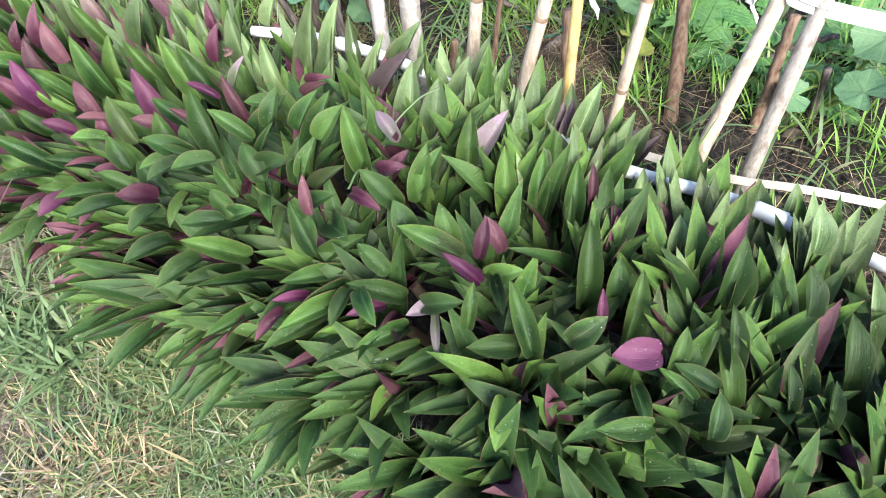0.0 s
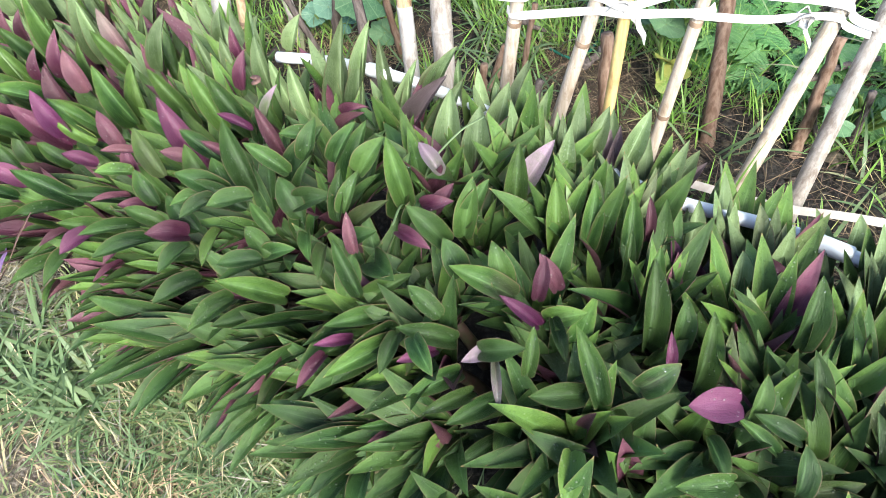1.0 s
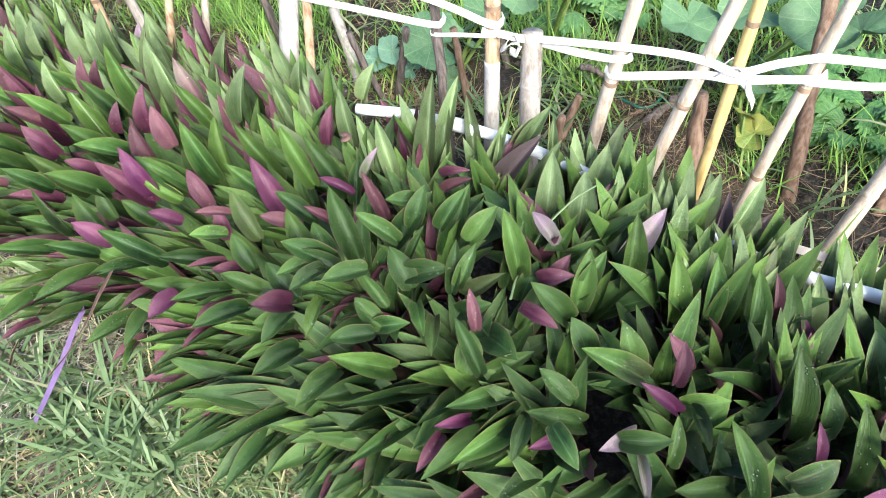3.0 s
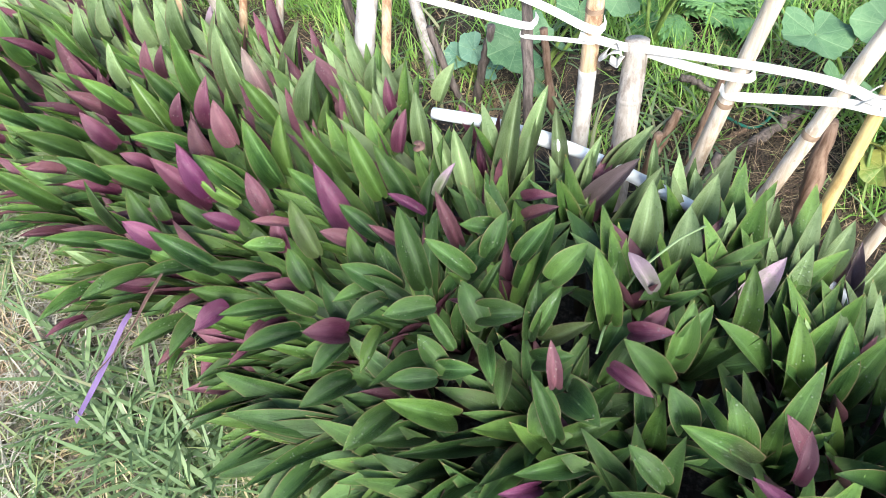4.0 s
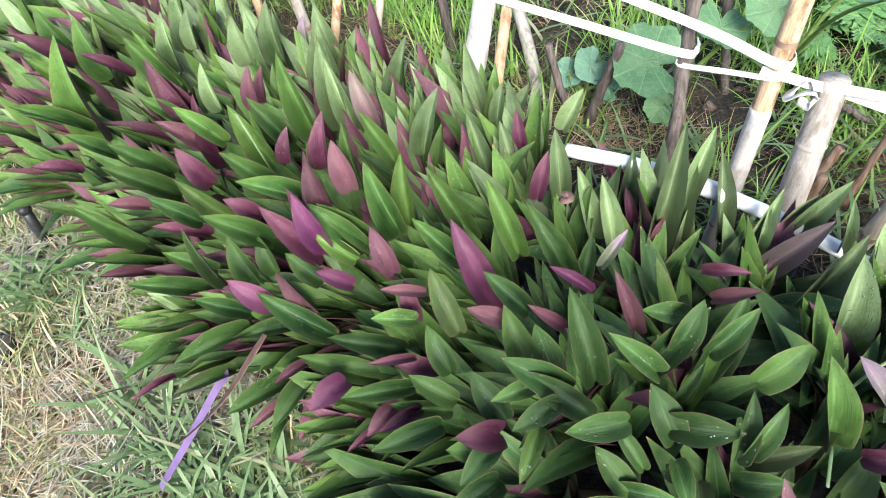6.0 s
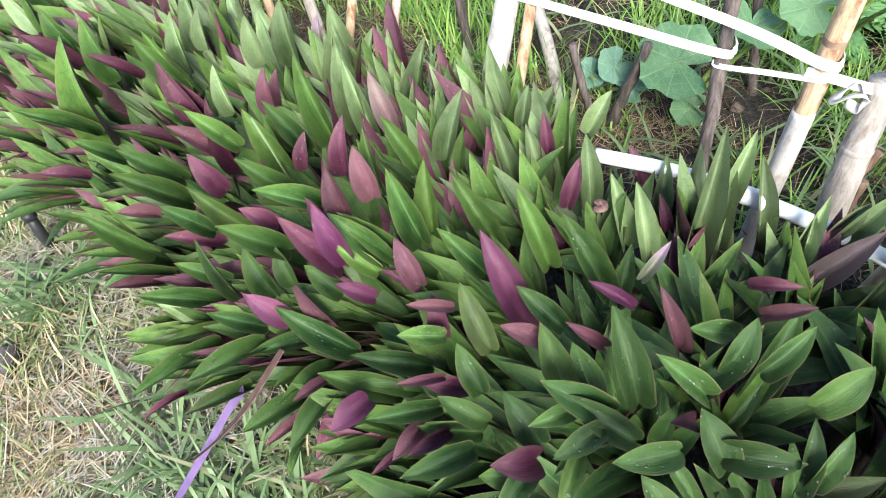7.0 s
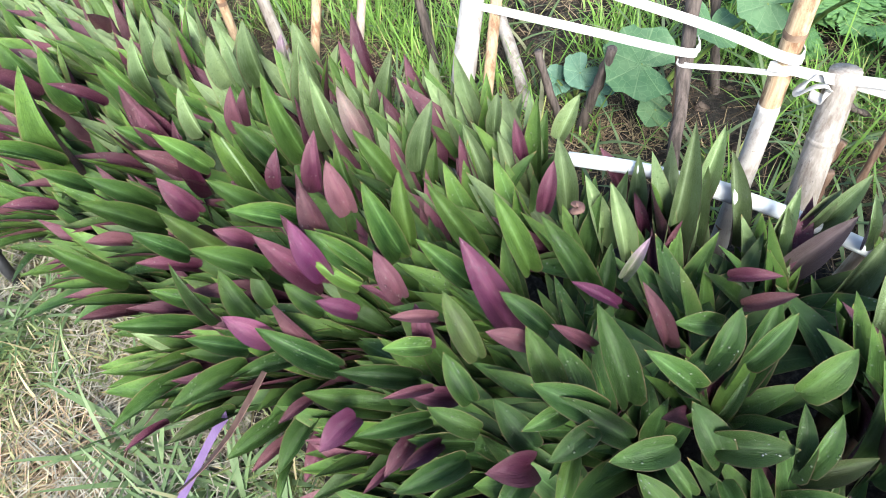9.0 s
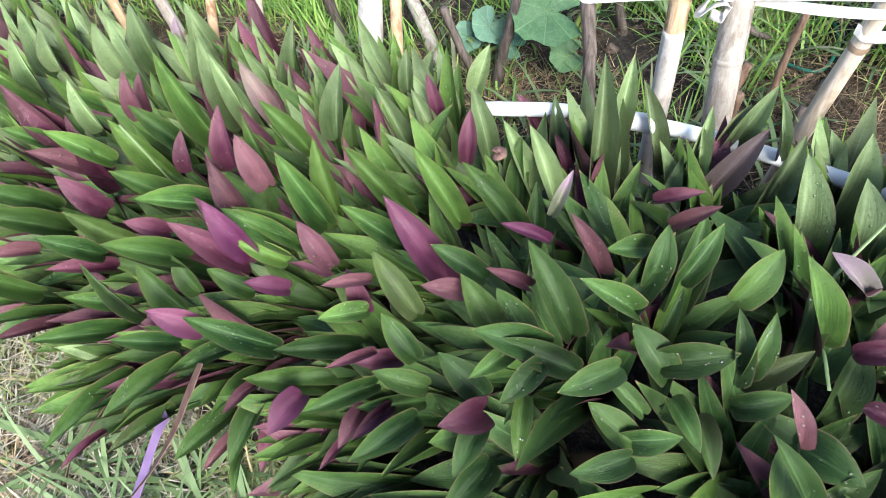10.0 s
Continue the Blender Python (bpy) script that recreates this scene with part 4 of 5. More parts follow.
KEPT = [(Vector(low), Vector(tip), 0.31 * width + 0.003) for _, tip, low, width in STANDOUT if width > 0.035]


def crowded(*places):
    """Whether one of these places lies close to a leaf that stands out, or over its open side."""
    for p in places:
        for a, b, near in KEPT:
            if abs(p.x - b.x) > 0.16 or abs(p.y - b.y) > 0.20:
                continue
            open_side = Vector((0.20 - 0.6 * (b.x + 0.4), -0.62, 0.70))
            for lift in (0.0, 0.025, 0.05, 0.08)[: 2 if b.y - front_line(b.x) < 0.42 else 4]:
                q = p - open_side * lift
                t = min(max((q - a).dot(b - a) / (b - a).length_squared, 0.25), 0.9)
                if (q - a.lerp(b, t)).length < near:
                    return True
    return False


def flow(p):
    """The way in which the leaves round a place lean."""
    total, weight = Vector((0, 0, 0)), 0.05
    for a, b, near in KEPT:
        w = math.exp(-((b - p).xy.length / 0.10) ** 2)
        total += (b - a).normalized() * w
        weight += w
    return total / weight


PLANTS = []


def oyster_plant(x, y, rng):
    """A rosette of long pointed leaves, green above and purple below, on a short stem."""
    z0 = rise(x, y) + 0.008
    gap_front = y - front_line(x)
    gap_back = back_line(x) - y
    out = min(1.0, max(0.0, 1 - (gap_front - 0.21) / 0.48)) * min(max((0.12 - x) / 0.35, 0.2), 1.0)
    back = max(0.0, 1 - (gap_back - 0.04) / 0.16)
    tilt = Vector((-0.62, -0.78, 0)) * (1.15 * out ** 1.25) + Vector((-0.10, -0.05, 0)) * back + Vector((-0.08 - 0.42 * min(max((-x - 0.30) / 0.45, 0.0), 1.0), 0.04, 0))
    tilt += Vector((rng.uniform(-0.13, 0.13), rng.uniform(-0.13, 0.13), 0))
    axis = (Vector((0, 0, 1)) + tilt).normalized()
    low = 1 - 0.04 * min(max((x + 0.25) / 0.4, 0.0), 1.0) * min(max(1 - (gap_back - 0.15) / 0.25, 0.0), 1.0)
    near = x > -0.45 and gap_back > 0.25
    tall = 0.03 * min(max((x + 0.5) / 0.25, 0.0), 1.0) * min(max((gap_back - 0.18) / 0.15, 0.0), 1.0)
    h = rng.uniform(0.11, 0.18) * (1 - 0.45 * out ** 2) * (1 - 0.15 * back) * low + (tall + (0.03 if near else 0.0)) * (1 - 0.6 * out ** 2)
    plant = thing("oyster_plant", (x, y, z0), "oyster plant with long pointed green leaves, purple beneath", "plant", "oyster plants in the bed")
    crown = Vector((x, y, z0)) + axis * h
    v, f = tube([Vector((x, y, z0 - 0.01)), Vector((x, y, z0)) + axis * h * 0.5 + Vector((0.004, 0, 0)), crown + axis * 0.03], [0.011, 0.012, 0.009], 7)
    child("stem", mesh_of("stem", v, f, [STEM]), plant)
    spin = rng.uniform(0, 6.28)
    count = rng.randint(24, 28) if near else rng.randint(19, 23)
    turn_up = axis.to_track_quat("Z", "Y").to_matrix()
    leaning = flow(crown)
    for k in range(count):
        f = k / (count - 1)
        climb = radians((42 + 38 * f if near else 55 + 31 * f ** 0.75) + rng.uniform(-6, 6))
        azi = spin + k * 2.399 + rng.uniform(-0.25, 0.25)
        d = turn_up @ heading(azi, climb)
        d.z = max(d.z, -0.35)
        d = (d + 0.75 * leaning).normalized()
        length = low * (0.183 + 0.05 * math.sin(math.pi * min(f * 1.25, 1))) * rng.uniform(0.82, 1.14) * (0.62 if f > 0.88 else 1.0) * (0.80 if near else 0.92) * (1 + (0.28 if x < -1.0 else 0.0) * min(max(1 - gap_back / 0.38, 0.0), 1.0))
        face = axis * 0.35 - turn_up @ heading(azi, 0) * 0.25 + Vector((0.1, -0.1 - 0.6 * min(max(1 - gap_back / 0.45, 0.0), 1.0), 0.85)) + Vector((rng.uniform(-0.2, 0.2), rng.uniform(-0.2, 0.2), rng.uniform(-0.1, 0.1)))
        base = crown + axis * (0.028 * f - 0.01) + turn_up @ heading(azi, 0) * 0.008
        curl = rng.random() < (0.15 if x > -0.2 and gap_front < 0.6 else 0.09 if near else 0.03)
        # Leaf order in the rosette, shifted by place to paint in shade and light.
        age_and_light = f - 0.45 * out * min(max((x + 0.85) / 0.3, 0.0), 1.0) - (0.4 if near else 0.0) + 0.8 * max(0.0, 1 - gap_back / 0.42) + rng.uniform(-0.4, 0.4) + 0.4 * min(max((x + 0.05) / 0.25, 0.0), 1.0) * max(0.0, 1 - gap_back / 0.5)
        green = DARK_LEAVES if age_and_light < 0.30 else LIGHT_LEAVES if age_and_light > 0.95 else LEAVES
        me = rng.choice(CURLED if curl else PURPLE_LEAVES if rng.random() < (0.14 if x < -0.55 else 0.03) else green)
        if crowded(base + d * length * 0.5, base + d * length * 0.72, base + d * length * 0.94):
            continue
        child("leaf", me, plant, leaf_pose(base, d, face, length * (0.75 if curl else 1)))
    PLANTS.append((plant, crown))


def fill_bed():
    rng = random.Random(5)
    step = 0.096
    along, across = Vector((0.906, -0.423, 0)), Vector((0.423, 0.906, 0))
    for j in range(-5, 19):
        for i in range(-33, 23):
            p = along * (i + 0.5 * (j % 2)) * step + across * j * step * 0.88
            x, y = p.x - 0.1 + rng.uniform(-0.028, 0.028), p.y + 0.1 + rng.uniform(-0.028, 0.028)
            if -2.35 < x < 0.95 and front_line(x) + 0.28 - 0.16 * min(max((x + 0.16) / 0.25, 0.0), 1.0) < y < back_line(x) - (0.17 if x > -0.60 else 0.06):
                oyster_plant(x, y, rng)


fill_bed()


def hero_leaf(look_of, tip, low, width, wet=0):
    """One leaf that stands out, added to the plant it grows from."""
    tip, low = Vector(tip), Vector(low)
    d = (tip - low).normalized()
    reach = (1.0 if width > 0.036 else 0.4) * min(max((d.z - 0.5) / 0.3, 0.0), 1.0)
    length = max((tip - low).length * (1.06 + 0.22 * reach) + 0.008, 0.062)
    face = Vector((0.08, -0.42, 0.90))
    side = face.cross(d).normalized()
    start = Matrix.Rotation(-0.68 * HERO_BEND, 3, side) @ d
    m = leaf_pose((0, 0, 0), start, face, length, width * 0.78)
    end = m @ Vector((math.sin(HERO_BEND) / HERO_BEND, 0, -(1 - math.cos(HERO_BEND)) / HERO_BEND))
    m = Matrix.Translation(tip - end) @ m
    plant = min(PLANTS, key=lambda pc: (pc[1] - m.translation).length)[0]
    # Paler by the fence, darker near the front: light and shade by colour.
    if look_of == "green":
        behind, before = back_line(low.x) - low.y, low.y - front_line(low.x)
        look_of = "young" if behind < 0.30 else "deep_green" if before < (0.58 if low.x > -0.6 else 0.30) and (low.x * 37) % 1 < 0.8 else "green"
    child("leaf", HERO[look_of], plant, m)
    if wet:
        water_drops(plant, m, wet)


def water_drops(plant, m, count):
    """Rain drops lying on the upper face of a leaf."""
    rng = random.Random(count)
    verts, faces = [], []
    for _ in range(count):
        s, c = rng.uniform(0.42, 0.96), rng.uniform(-0.75, 0.75)
        w = 0.5 * leaf_breadth(s)
        a = HERO_BEND * s
        fold = 0.34 * (1.15 - 0.55 * s) * abs(c) ** 1.2 * w * 1.6
        local = Vector((math.sin(a) / HERO_BEND + fold * math.sin(a), c * w, -(1 - math.cos(a)) / HERO_BEND + fold * math.cos(a)))
        z = (m.to_3x3() @ Vector((math.sin(a), 0, math.cos(a)))).normalized()
        x = z.orthogonal().normalized()
        y = z.cross(x)
        r = rng.choice((0.0006, 0.0008, 0.0011, 0.0015))
        p, o = m @ local, len(verts)
        for ring, h in ((1.0, 0.0), (0.75, 0.5)):
            verts += [p + (x * math.cos(k * 1.0472) + y * math.sin(k * 1.0472)) * r * ring + z * r * h for k in range(6)]
        verts.append(p + z * r * 0.72)
        for k in range(6):
            j = (k + 1) % 6
            faces += [(o + k, o + j, o + 6 + j, o + 6 + k), (o + 6 + k, o + 6 + j, o + 12)]
    tagged(child("dew", mesh_of("dew", verts, faces, [WATER]), plant), "clear rain drops on a leaf", kind="stuff")


for i, row in enumerate(STANDOUT):
    hero_leaf(*row, wet=30 if i == 0 else 9 + i % 5 if i % 11 == 1 else 0)

# ---- fence ----


def stake(name, foot, lean, top, radius, m, label, joints=0.14, wood=False, seed=1, painted=None):
    """A cane or stick set in the ground; a cane has joints along it."""
    rng = random.Random(seed)
    ob = thing(name, (foot[0], foot[1], 0), label, "stake", "fence stakes")
    at = lambda z: Vector((foot[0] + lean[0] * z, foot[1] + lean[1] * z, z))
    n = 34 if not wood else 18
    P, R = [], []
    bend = rng.uniform(-0.006, 0.006)
    first = rng.uniform(0.02, joints)
    for i in range(n + 1):
        z = -0.05 + (top + 0.05) * i / n
        p = at(z) + Vector((bend, bend * 0.4, 0)) * math.sin(math.pi * i / n)
        r = radius * (1.06 - 0.14 * i / n)
        if wood:
            p += Vector((rng.uniform(-1, 1), rng.uniform(-1, 1), 0)) * (0.0004 if m is PAINT else radius * 0.14)
            r *= rng.uniform(0.98, 1.02) if m is PAINT else rng.uniform(0.88, 1.1)
        P.append(p), R.append(r)
    v, f = tube(P, R, 12 if not wood else 8, wobble=0.10 if wood else 0.015, rng=rng)
    cane = child("stick" if wood else "cane", mesh_of("cane", v, f, [m]), ob)
    if not wood:
        z = first
        while z < top - 0.02:
            a = (top - z) / (top + 0.05)
            r = radius * (1.06 - 0.14 * (1 - a))
            q = at(z) + Vector((bend, bend * 0.4, 0)) * math.sin(math.pi * (1 - a))
            d = Vector((lean[0], lean[1], 1)).normalized()
            v, f = tube([q - d * 0.006, q - d * 0.002, q + d * 0.002, q + d * 0.006], [r * 0.98, r * 1.05, r * 1.06, r * 0.98], 12, caps=False)
            child("joint", mesh_of("joint", v, f, [m if rng.random() < 0.4 else NODE_DARK]), ob)
            z += joints * rng.uniform(0.85, 1.2)
    if painted:
        P2 = [p for p in P if p.z < painted]
        v, f = tube(P2 + [at(painted)], [1.03 * r + 0.0004 for r in R[:len(P2)]] + [R[len(P2)] * 1.03], 12, wobble=0.02, rng=rng)
        child("paint_coat", mesh_of("paint", v, f, [PAINT]), ob, None, "chalky white paint coat")
    return ob


WHITE_CANE = "pale sun-bleached bamboo stake standing in the soil"
stake("bamboo_stake", (0.473, 0.921), (0.173, 0.294), 0.62, 0.0150, CANE_GREY, "grey weathered bamboo stake tied with white strap", 0.22, seed=1)
stake("bamboo_stake", (0.374, 0.973), (0.259, 0.234), 0.64, 0.0145, CANE, WHITE_CANE, 0.20, seed=2)
stake("wooden_stake", (0.366, 1.150), (0.022, 0.48), 0.60, 0.0150, BARK, "rough brown wooden stake with split bark", wood=True, seed=3)
stake("bamboo_stake", (0.216, 1.044), (0.130, 0.063), 0.58, 0.0115, CANE, "thin tan bamboo stake with a dark lower joint", 0.17, seed=4)
stake("bamboo_stake", (0.120, 1.029), (0.063, 0.073), 0.66, 0.0105, CANE_YELLOW, "thin yellow bamboo stake tied with strap", 0.2, seed=5)
stake("wooden_stake", (0.136, 1.095), (-0.010, 0.21), 0.311, 0.0155, BARK, "short brown wooden stub in the soil", wood=True, seed=6)
stake("bamboo_stake", (0.003, 1.064), (0.232, 0.045), 0.60, 0.0130, CANE, WHITE_CANE, 0.3, seed=7)
stake("bamboo_stake", (-0.084, 1.140), (0.139, -0.024), 0.62, 0.0130, CANE, "tan bamboo stake with a split orange joint", 0.19, seed=8)
stake("bamboo_stake", (-0.187, 1.108), (0.030, 0.225), 0.424, 0.0215, CANE_GREY, "thick grey bamboo post, sawn off at the strap", 0.24, seed=9)
stake("bamboo_stake", (-0.270, 1.191), (0.054, 0.060), 0.66, 0.0150, CANE_ORANGE, "bamboo stake, brown above and painted white below", 0.2, seed=10, painted=0.358)
stake("wooden_stake", (-0.355, 1.205), (-0.015, 0.217), 0.62, 0.0108, BARK_DARK, "thin dark wooden stake with peeling bark", wood=True, seed=11)
stake("wooden_stake", (-0.330, 1.445), (-0.084, 0.004), 0.26, 0.0090, BARK, "short split stick in the mulch", wood=True, seed=12)
stake("wooden_stake", (-0.523, 1.501), (0.245, -0.087), 0.24, 0.0110, BARK_DARK, "leaning dark stick in the mulch", wood=True, seed=13)
stake("wooden_stake", (-0.540, 1.474), (-0.249, -0.003), 0.24, 0.0085, BARK_DARK, "leaning dark twig with a cut end", wood=True, seed=14)
stake("bamboo_stake", (-0.640, 1.560), (-0.55, 1.30), 0.13, 0.0150, CANE_GREY, "broken tan cane leaning over", 0.2, seed=15)
stake("bamboo_stake", (-0.719, 1.363), (0.156, 0.242), 0.60, 0.0105, CANE_ORANGE, "thin tan-brown bamboo stake with close joints", 0.11, seed=16)
stake("painted_stake", (-0.780, 1.349), (0.201, 0.308), 0.60, 0.0225, PAINT, "thick white-painted post with flaking paint", wood=True, seed=17)
stake("wooden_stake", (-0.863, 1.684), (-0.031, 0.011), 0.50, 0.0110, BARK_DARK, "thin dark stick with a pale cut knot", wood=True, seed=18)
stake("bamboo_stake", (-1.010, 1.400), (0.24, 0.32), 0.58, 0.0085, CANE, "thin pale cane behind the bed", 0.2, seed=19)
stake("bamboo_stake", (-1.112, 1.410), (0.25, 0.34), 0.60, 0.0095, CANE_ORANGE, "thin tan cane behind the bed", 0.16, seed=20)
stake("bamboo_stake", (-1.182, 1.606), (-0.05, 0.08), 0.58, 0.0130, CANE_GREY, "grey leaning cane behind the bed", 0.2, seed=21)
stake("wooden_stake", (-0.036, 1.316), (0.14, 0.18), 0.24, 0.0070, BARK, "thin leaning brown twig in the mulch", wood=True, seed=31)
stake("wooden_stake", (-0.109, 1.331), (0.30, 0.25), 0.13, 0.0110, BARK, "short broken brown stub of a stick", wood=True, seed=32)
stake("wooden_stake", (0.534, 1.122), (0.125, 0.30), 0.25, 0.0125, BARK, "gnarled dark branch leaning on the fence", wood=True, seed=33)
stake("wooden_stake", (0.588, 1.149), (-0.35, 0.11), 0.13, 0.0065, BARK_DARK, "gnarled dark twig in the soil", wood=True, seed=34)
stake("wooden_stake", (-0.026, 1.232), (0.35, 0.45), 0.10, 0.0110, BARK_DARK, "dark stick lying against the stakes", wood=True, seed=35)
stake("wooden_stake", (-0.128, 1.257), (0.10, 0.05), 0.16, 0.0100, BARK, "short brown stub beside the stakes", wood=True, seed=36)
stake("bamboo_stake", (-1.337, 1.648), (0.02, 0.08), 0.60, 0.0110, CANE_ORANGE, "thin tan cane behind the bed", 0.2, seed=22)

stake("wooden_stake", (0.649, 1.148), (0.02, 0.13), 0.14, 0.0090, BARK_DARK, "short dark stump of a stick in the soil", wood=True, seed=37)
stake("wooden_stake", (-0.246, 1.623), (-0.152, 0.06), 0.30, 0.0100, BARK_DARK, "dark stick standing among pumpkin leaves", wood=True, seed=38)
stake("wooden_stake", (-0.715, 2.241), (-0.277, -0.03), 0.35, 0.0110, BARK, "brown stick standing far back in the grass", wood=True, seed=39)


def fallen_branch(points, r, m, label, seed):
    """A crooked dead branch lying on the soil."""
    rng = random.Random(seed)
    line = [p + Vector((rng.uniform(-1, 1), rng.uniform(-1, 1), rng.uniform(-0.6, 0.6))) * r * 0.5 for p in smooth_line([Vector(q) for q in points], 7)]
    k = len(line)
    v, f = tube(line, [r * (1.1 - 0.45 * i / k) * rng.uniform(0.85, 1.15) for i in range(k)], 8, wobble=0.12, rng=rng)
    return tagged(new("fallen_branch", mesh_of("branch", v, f, [m])), label, "branch", "dead branches on the soil")


fallen_branch([(0.505, 1.314, 0.006), (0.559, 1.306, 0.035), (0.638, 1.294, 0.09), (0.703, 1.286, 0.12)], 0.009, BARK_DARK, "crooked dark dead branch among mustard leaves", 1)
fallen_branch([(-0.067, 1.498, 0.1), (-0.029, 1.510, 0.08), (0.027, 1.525, 0.03), (0.068, 1.538, 0.004)], 0.0075, BARK_DARK, "thin black dead branch bent to the soil", 2)
fallen_branch([(0.054, 1.361, 0.004), (0.106, 1.401, 0.02), (0.165, 1.446, 0.045), (0.231, 1.482, 0.06), (0.279, 1.493, 0.01)], 0.011, BARK_DARK, "blackened dead branch lying on the mulch", 3)
fallen_branch([(0.009, 1.370, 0.004), (0.056, 1.419, 0.016), (0.113, 1.454, 0.01)], 0.006, BARK, "thin brown dead twig lying on the mulch", 4)


def strap(points, label, width=0.0138, lean=0.35, seed=1, m=STRAP):
    rng = random.Random(seed)
    line = smooth_line(points, 10)
    a, b = rng.uniform(1, 3), rng.uniform(0, 6)
    v, f = band(line, width, 0.0012, lean, lambda t: 0.18 * math.sin(a * 6.28 * t + b))
    return tagged(new("strap", mesh_of("strap", v, f, [m], None, False)), label, "strap", "white straps on the fence")


TAUT = "white woven strap pulled tight between the stakes"
strap([(-0.70, 1.458, 0.350), (-0.663, 1.434, 0.360), (-0.52, 1.358, 0.377), (-0.372, 1.279, 0.394), (-0.348, 1.282, 0.396), (-0.345, 1.305, 0.396)], TAUT, seed=1)
strap([(-0.374, 1.285, 0.372), (-0.361, 1.273, 0.374), (-0.31, 1.240, 0.396), (-0.250, 1.202, 0.420), (-0.236, 1.208, 0.420)], TAUT, 0.0085, seed=2)
strap([(-0.92, 1.600, 0.425), (-0.64, 1.442, 0.442), (-0.362, 1.276, 0.449), (-0.252, 1.203, 0.445), (-0.229, 1.208, 0.444), (-0.227, 1.232, 0.442)], TAUT, seed=3)
strap([(-0.266, 1.212, 0.424), (-0.247, 1.202, 0.428), (-0.190, 1.190, 0.420), (-0.150, 1.180, 0.424), (-0.021, 1.112, 0.455), (0.06, 1.090, 0.455), (0.108, 1.070, 0.453), (0.148, 1.049, 0.449), (0.21, 1.055, 0.460), (0.279, 1.058, 0.468)], TAUT, seed=4)
strap([(-0.158, 1.192, 0.408), (-0.09, 1.150, 0.416), (-0.028, 1.115, 0.428), (-0.008, 1.121, 0.430), (-0.008, 1.146, 0.428)], TAUT, seed=5)
strap([(-0.048, 1.132, 0.396), (-0.031, 1.115, 0.394), (0.04, 1.091, 0.412), (0.103, 1.069, 0.429), (0.148, 1.047, 0.437), (0.21, 1.050, 0.432), (0.273, 1.056, 0.426), (0.290, 1.066, 0.428)], TAUT, 0.0145, seed=6)
strap([(0.262, 1.064, 0.462), (0.277, 1.058, 0.465), (0.36, 1.062, 0.448), (0.482, 1.056, 0.428), (0.542, 1.022, 0.404), (0.95, 0.85, 0.40)], TAUT, 0.0145, seed=7)
strap([(0.256, 1.063, 0.418), (0.271, 1.055, 0.420), (0.36, 1.060, 0.404), (0.422, 1.062, 0.404), (0.478, 1.053, 0.406), (0.541, 1.020, 0.390), (0.95, 0.84, 0.385)], TAUT, 0.013, seed=8)
strap([(0.158, 1.048, 0.436), (0.170, 1.040, 0.418), (0.182, 1.036, 0.392)], "loose white strap end hanging from a knot", 0.020, 0.1, seed=9)
strap([(0.424, 1.056, 0.406), (0.434, 1.046, 0.386), (0.447, 1.042, 0.362)], "loose white strap end hanging from a knot", 0.012, 0.1, seed=10)
strap([(0.22, 1.000, 0.11), (0.292, 0.955, 0.12), (0.440, 0.897, 0.12), (0.585, 0.866, 0.12), (0.95, 0.76, 0.12)], "dirty white strap strung low along the stakes", 0.016, 0.6, seed=11, m=STRAP_DIRTY)


def knot(name, at, r, label):
    """A lump of strap wound round itself."""
    pts = [Vector(at) + Vector((math.cos(k * 1.15) * r, math.sin(k * 0.9) * r * 0.8, math.sin(k * 1.7) * r)) for k in range(8)]
    v, f = band(smooth_line(pts, 6), 0.014, 0.0015, 0.3, lambda t: 2.5 * t)
    tagged(new(name, mesh_of(name, v, f, [STRAP])), label, "knot", "strap knots")


knot("strap_knot", (0.135, 1.060, 0.446), 0.014, "knotted white strap on a bamboo stake")
knot("strap_knot", (0.424, 1.055, 0.408), 0.013, "knotted white strap between two stakes")
knot("strap_knot", (-0.212, 1.182, 0.412), 0.015, "crumpled strap knot beside the sawn post")


def water_pipe():
    z = 0.274
    pts = smooth_line([(-0.525, 1.177, z), (-0.40, 1.154, z), (-0.265, 1.104, z), (-0.14, 1.037, z), (0.053, 0.908, z), (0.20, 0.802, z), (0.386, 0.728, z), (0.53, 0.640, z), (0.80, 0.48, z)], 6)
    v, f = tube(pts, [0.0112] * len(pts), 14)
    ob = thing("water_pipe", pts[0], "white plastic water pipe along the back of the bed", "pipe")
    child("tube", mesh_of("tube", v, f, [PVC]), ob)
    for k in (9, 37):
        a, b = pts[k].lerp(pts[k + 1], 0.2), pts[k].lerp(pts[k + 1], 0.2) + (pts[k + 1] - pts[k]).normalized() * 0.05
        d = (b - a)
        v, f = tube([a, a + d * 0.05, a + d * 0.95, b], [0.0122, 0.0140, 0.0140, 0.0122], 14)
        child("coupling", mesh_of("coupling", v, f, [PVC]), ob)


water_pipe()

# ---- garden plants behind the fence ----


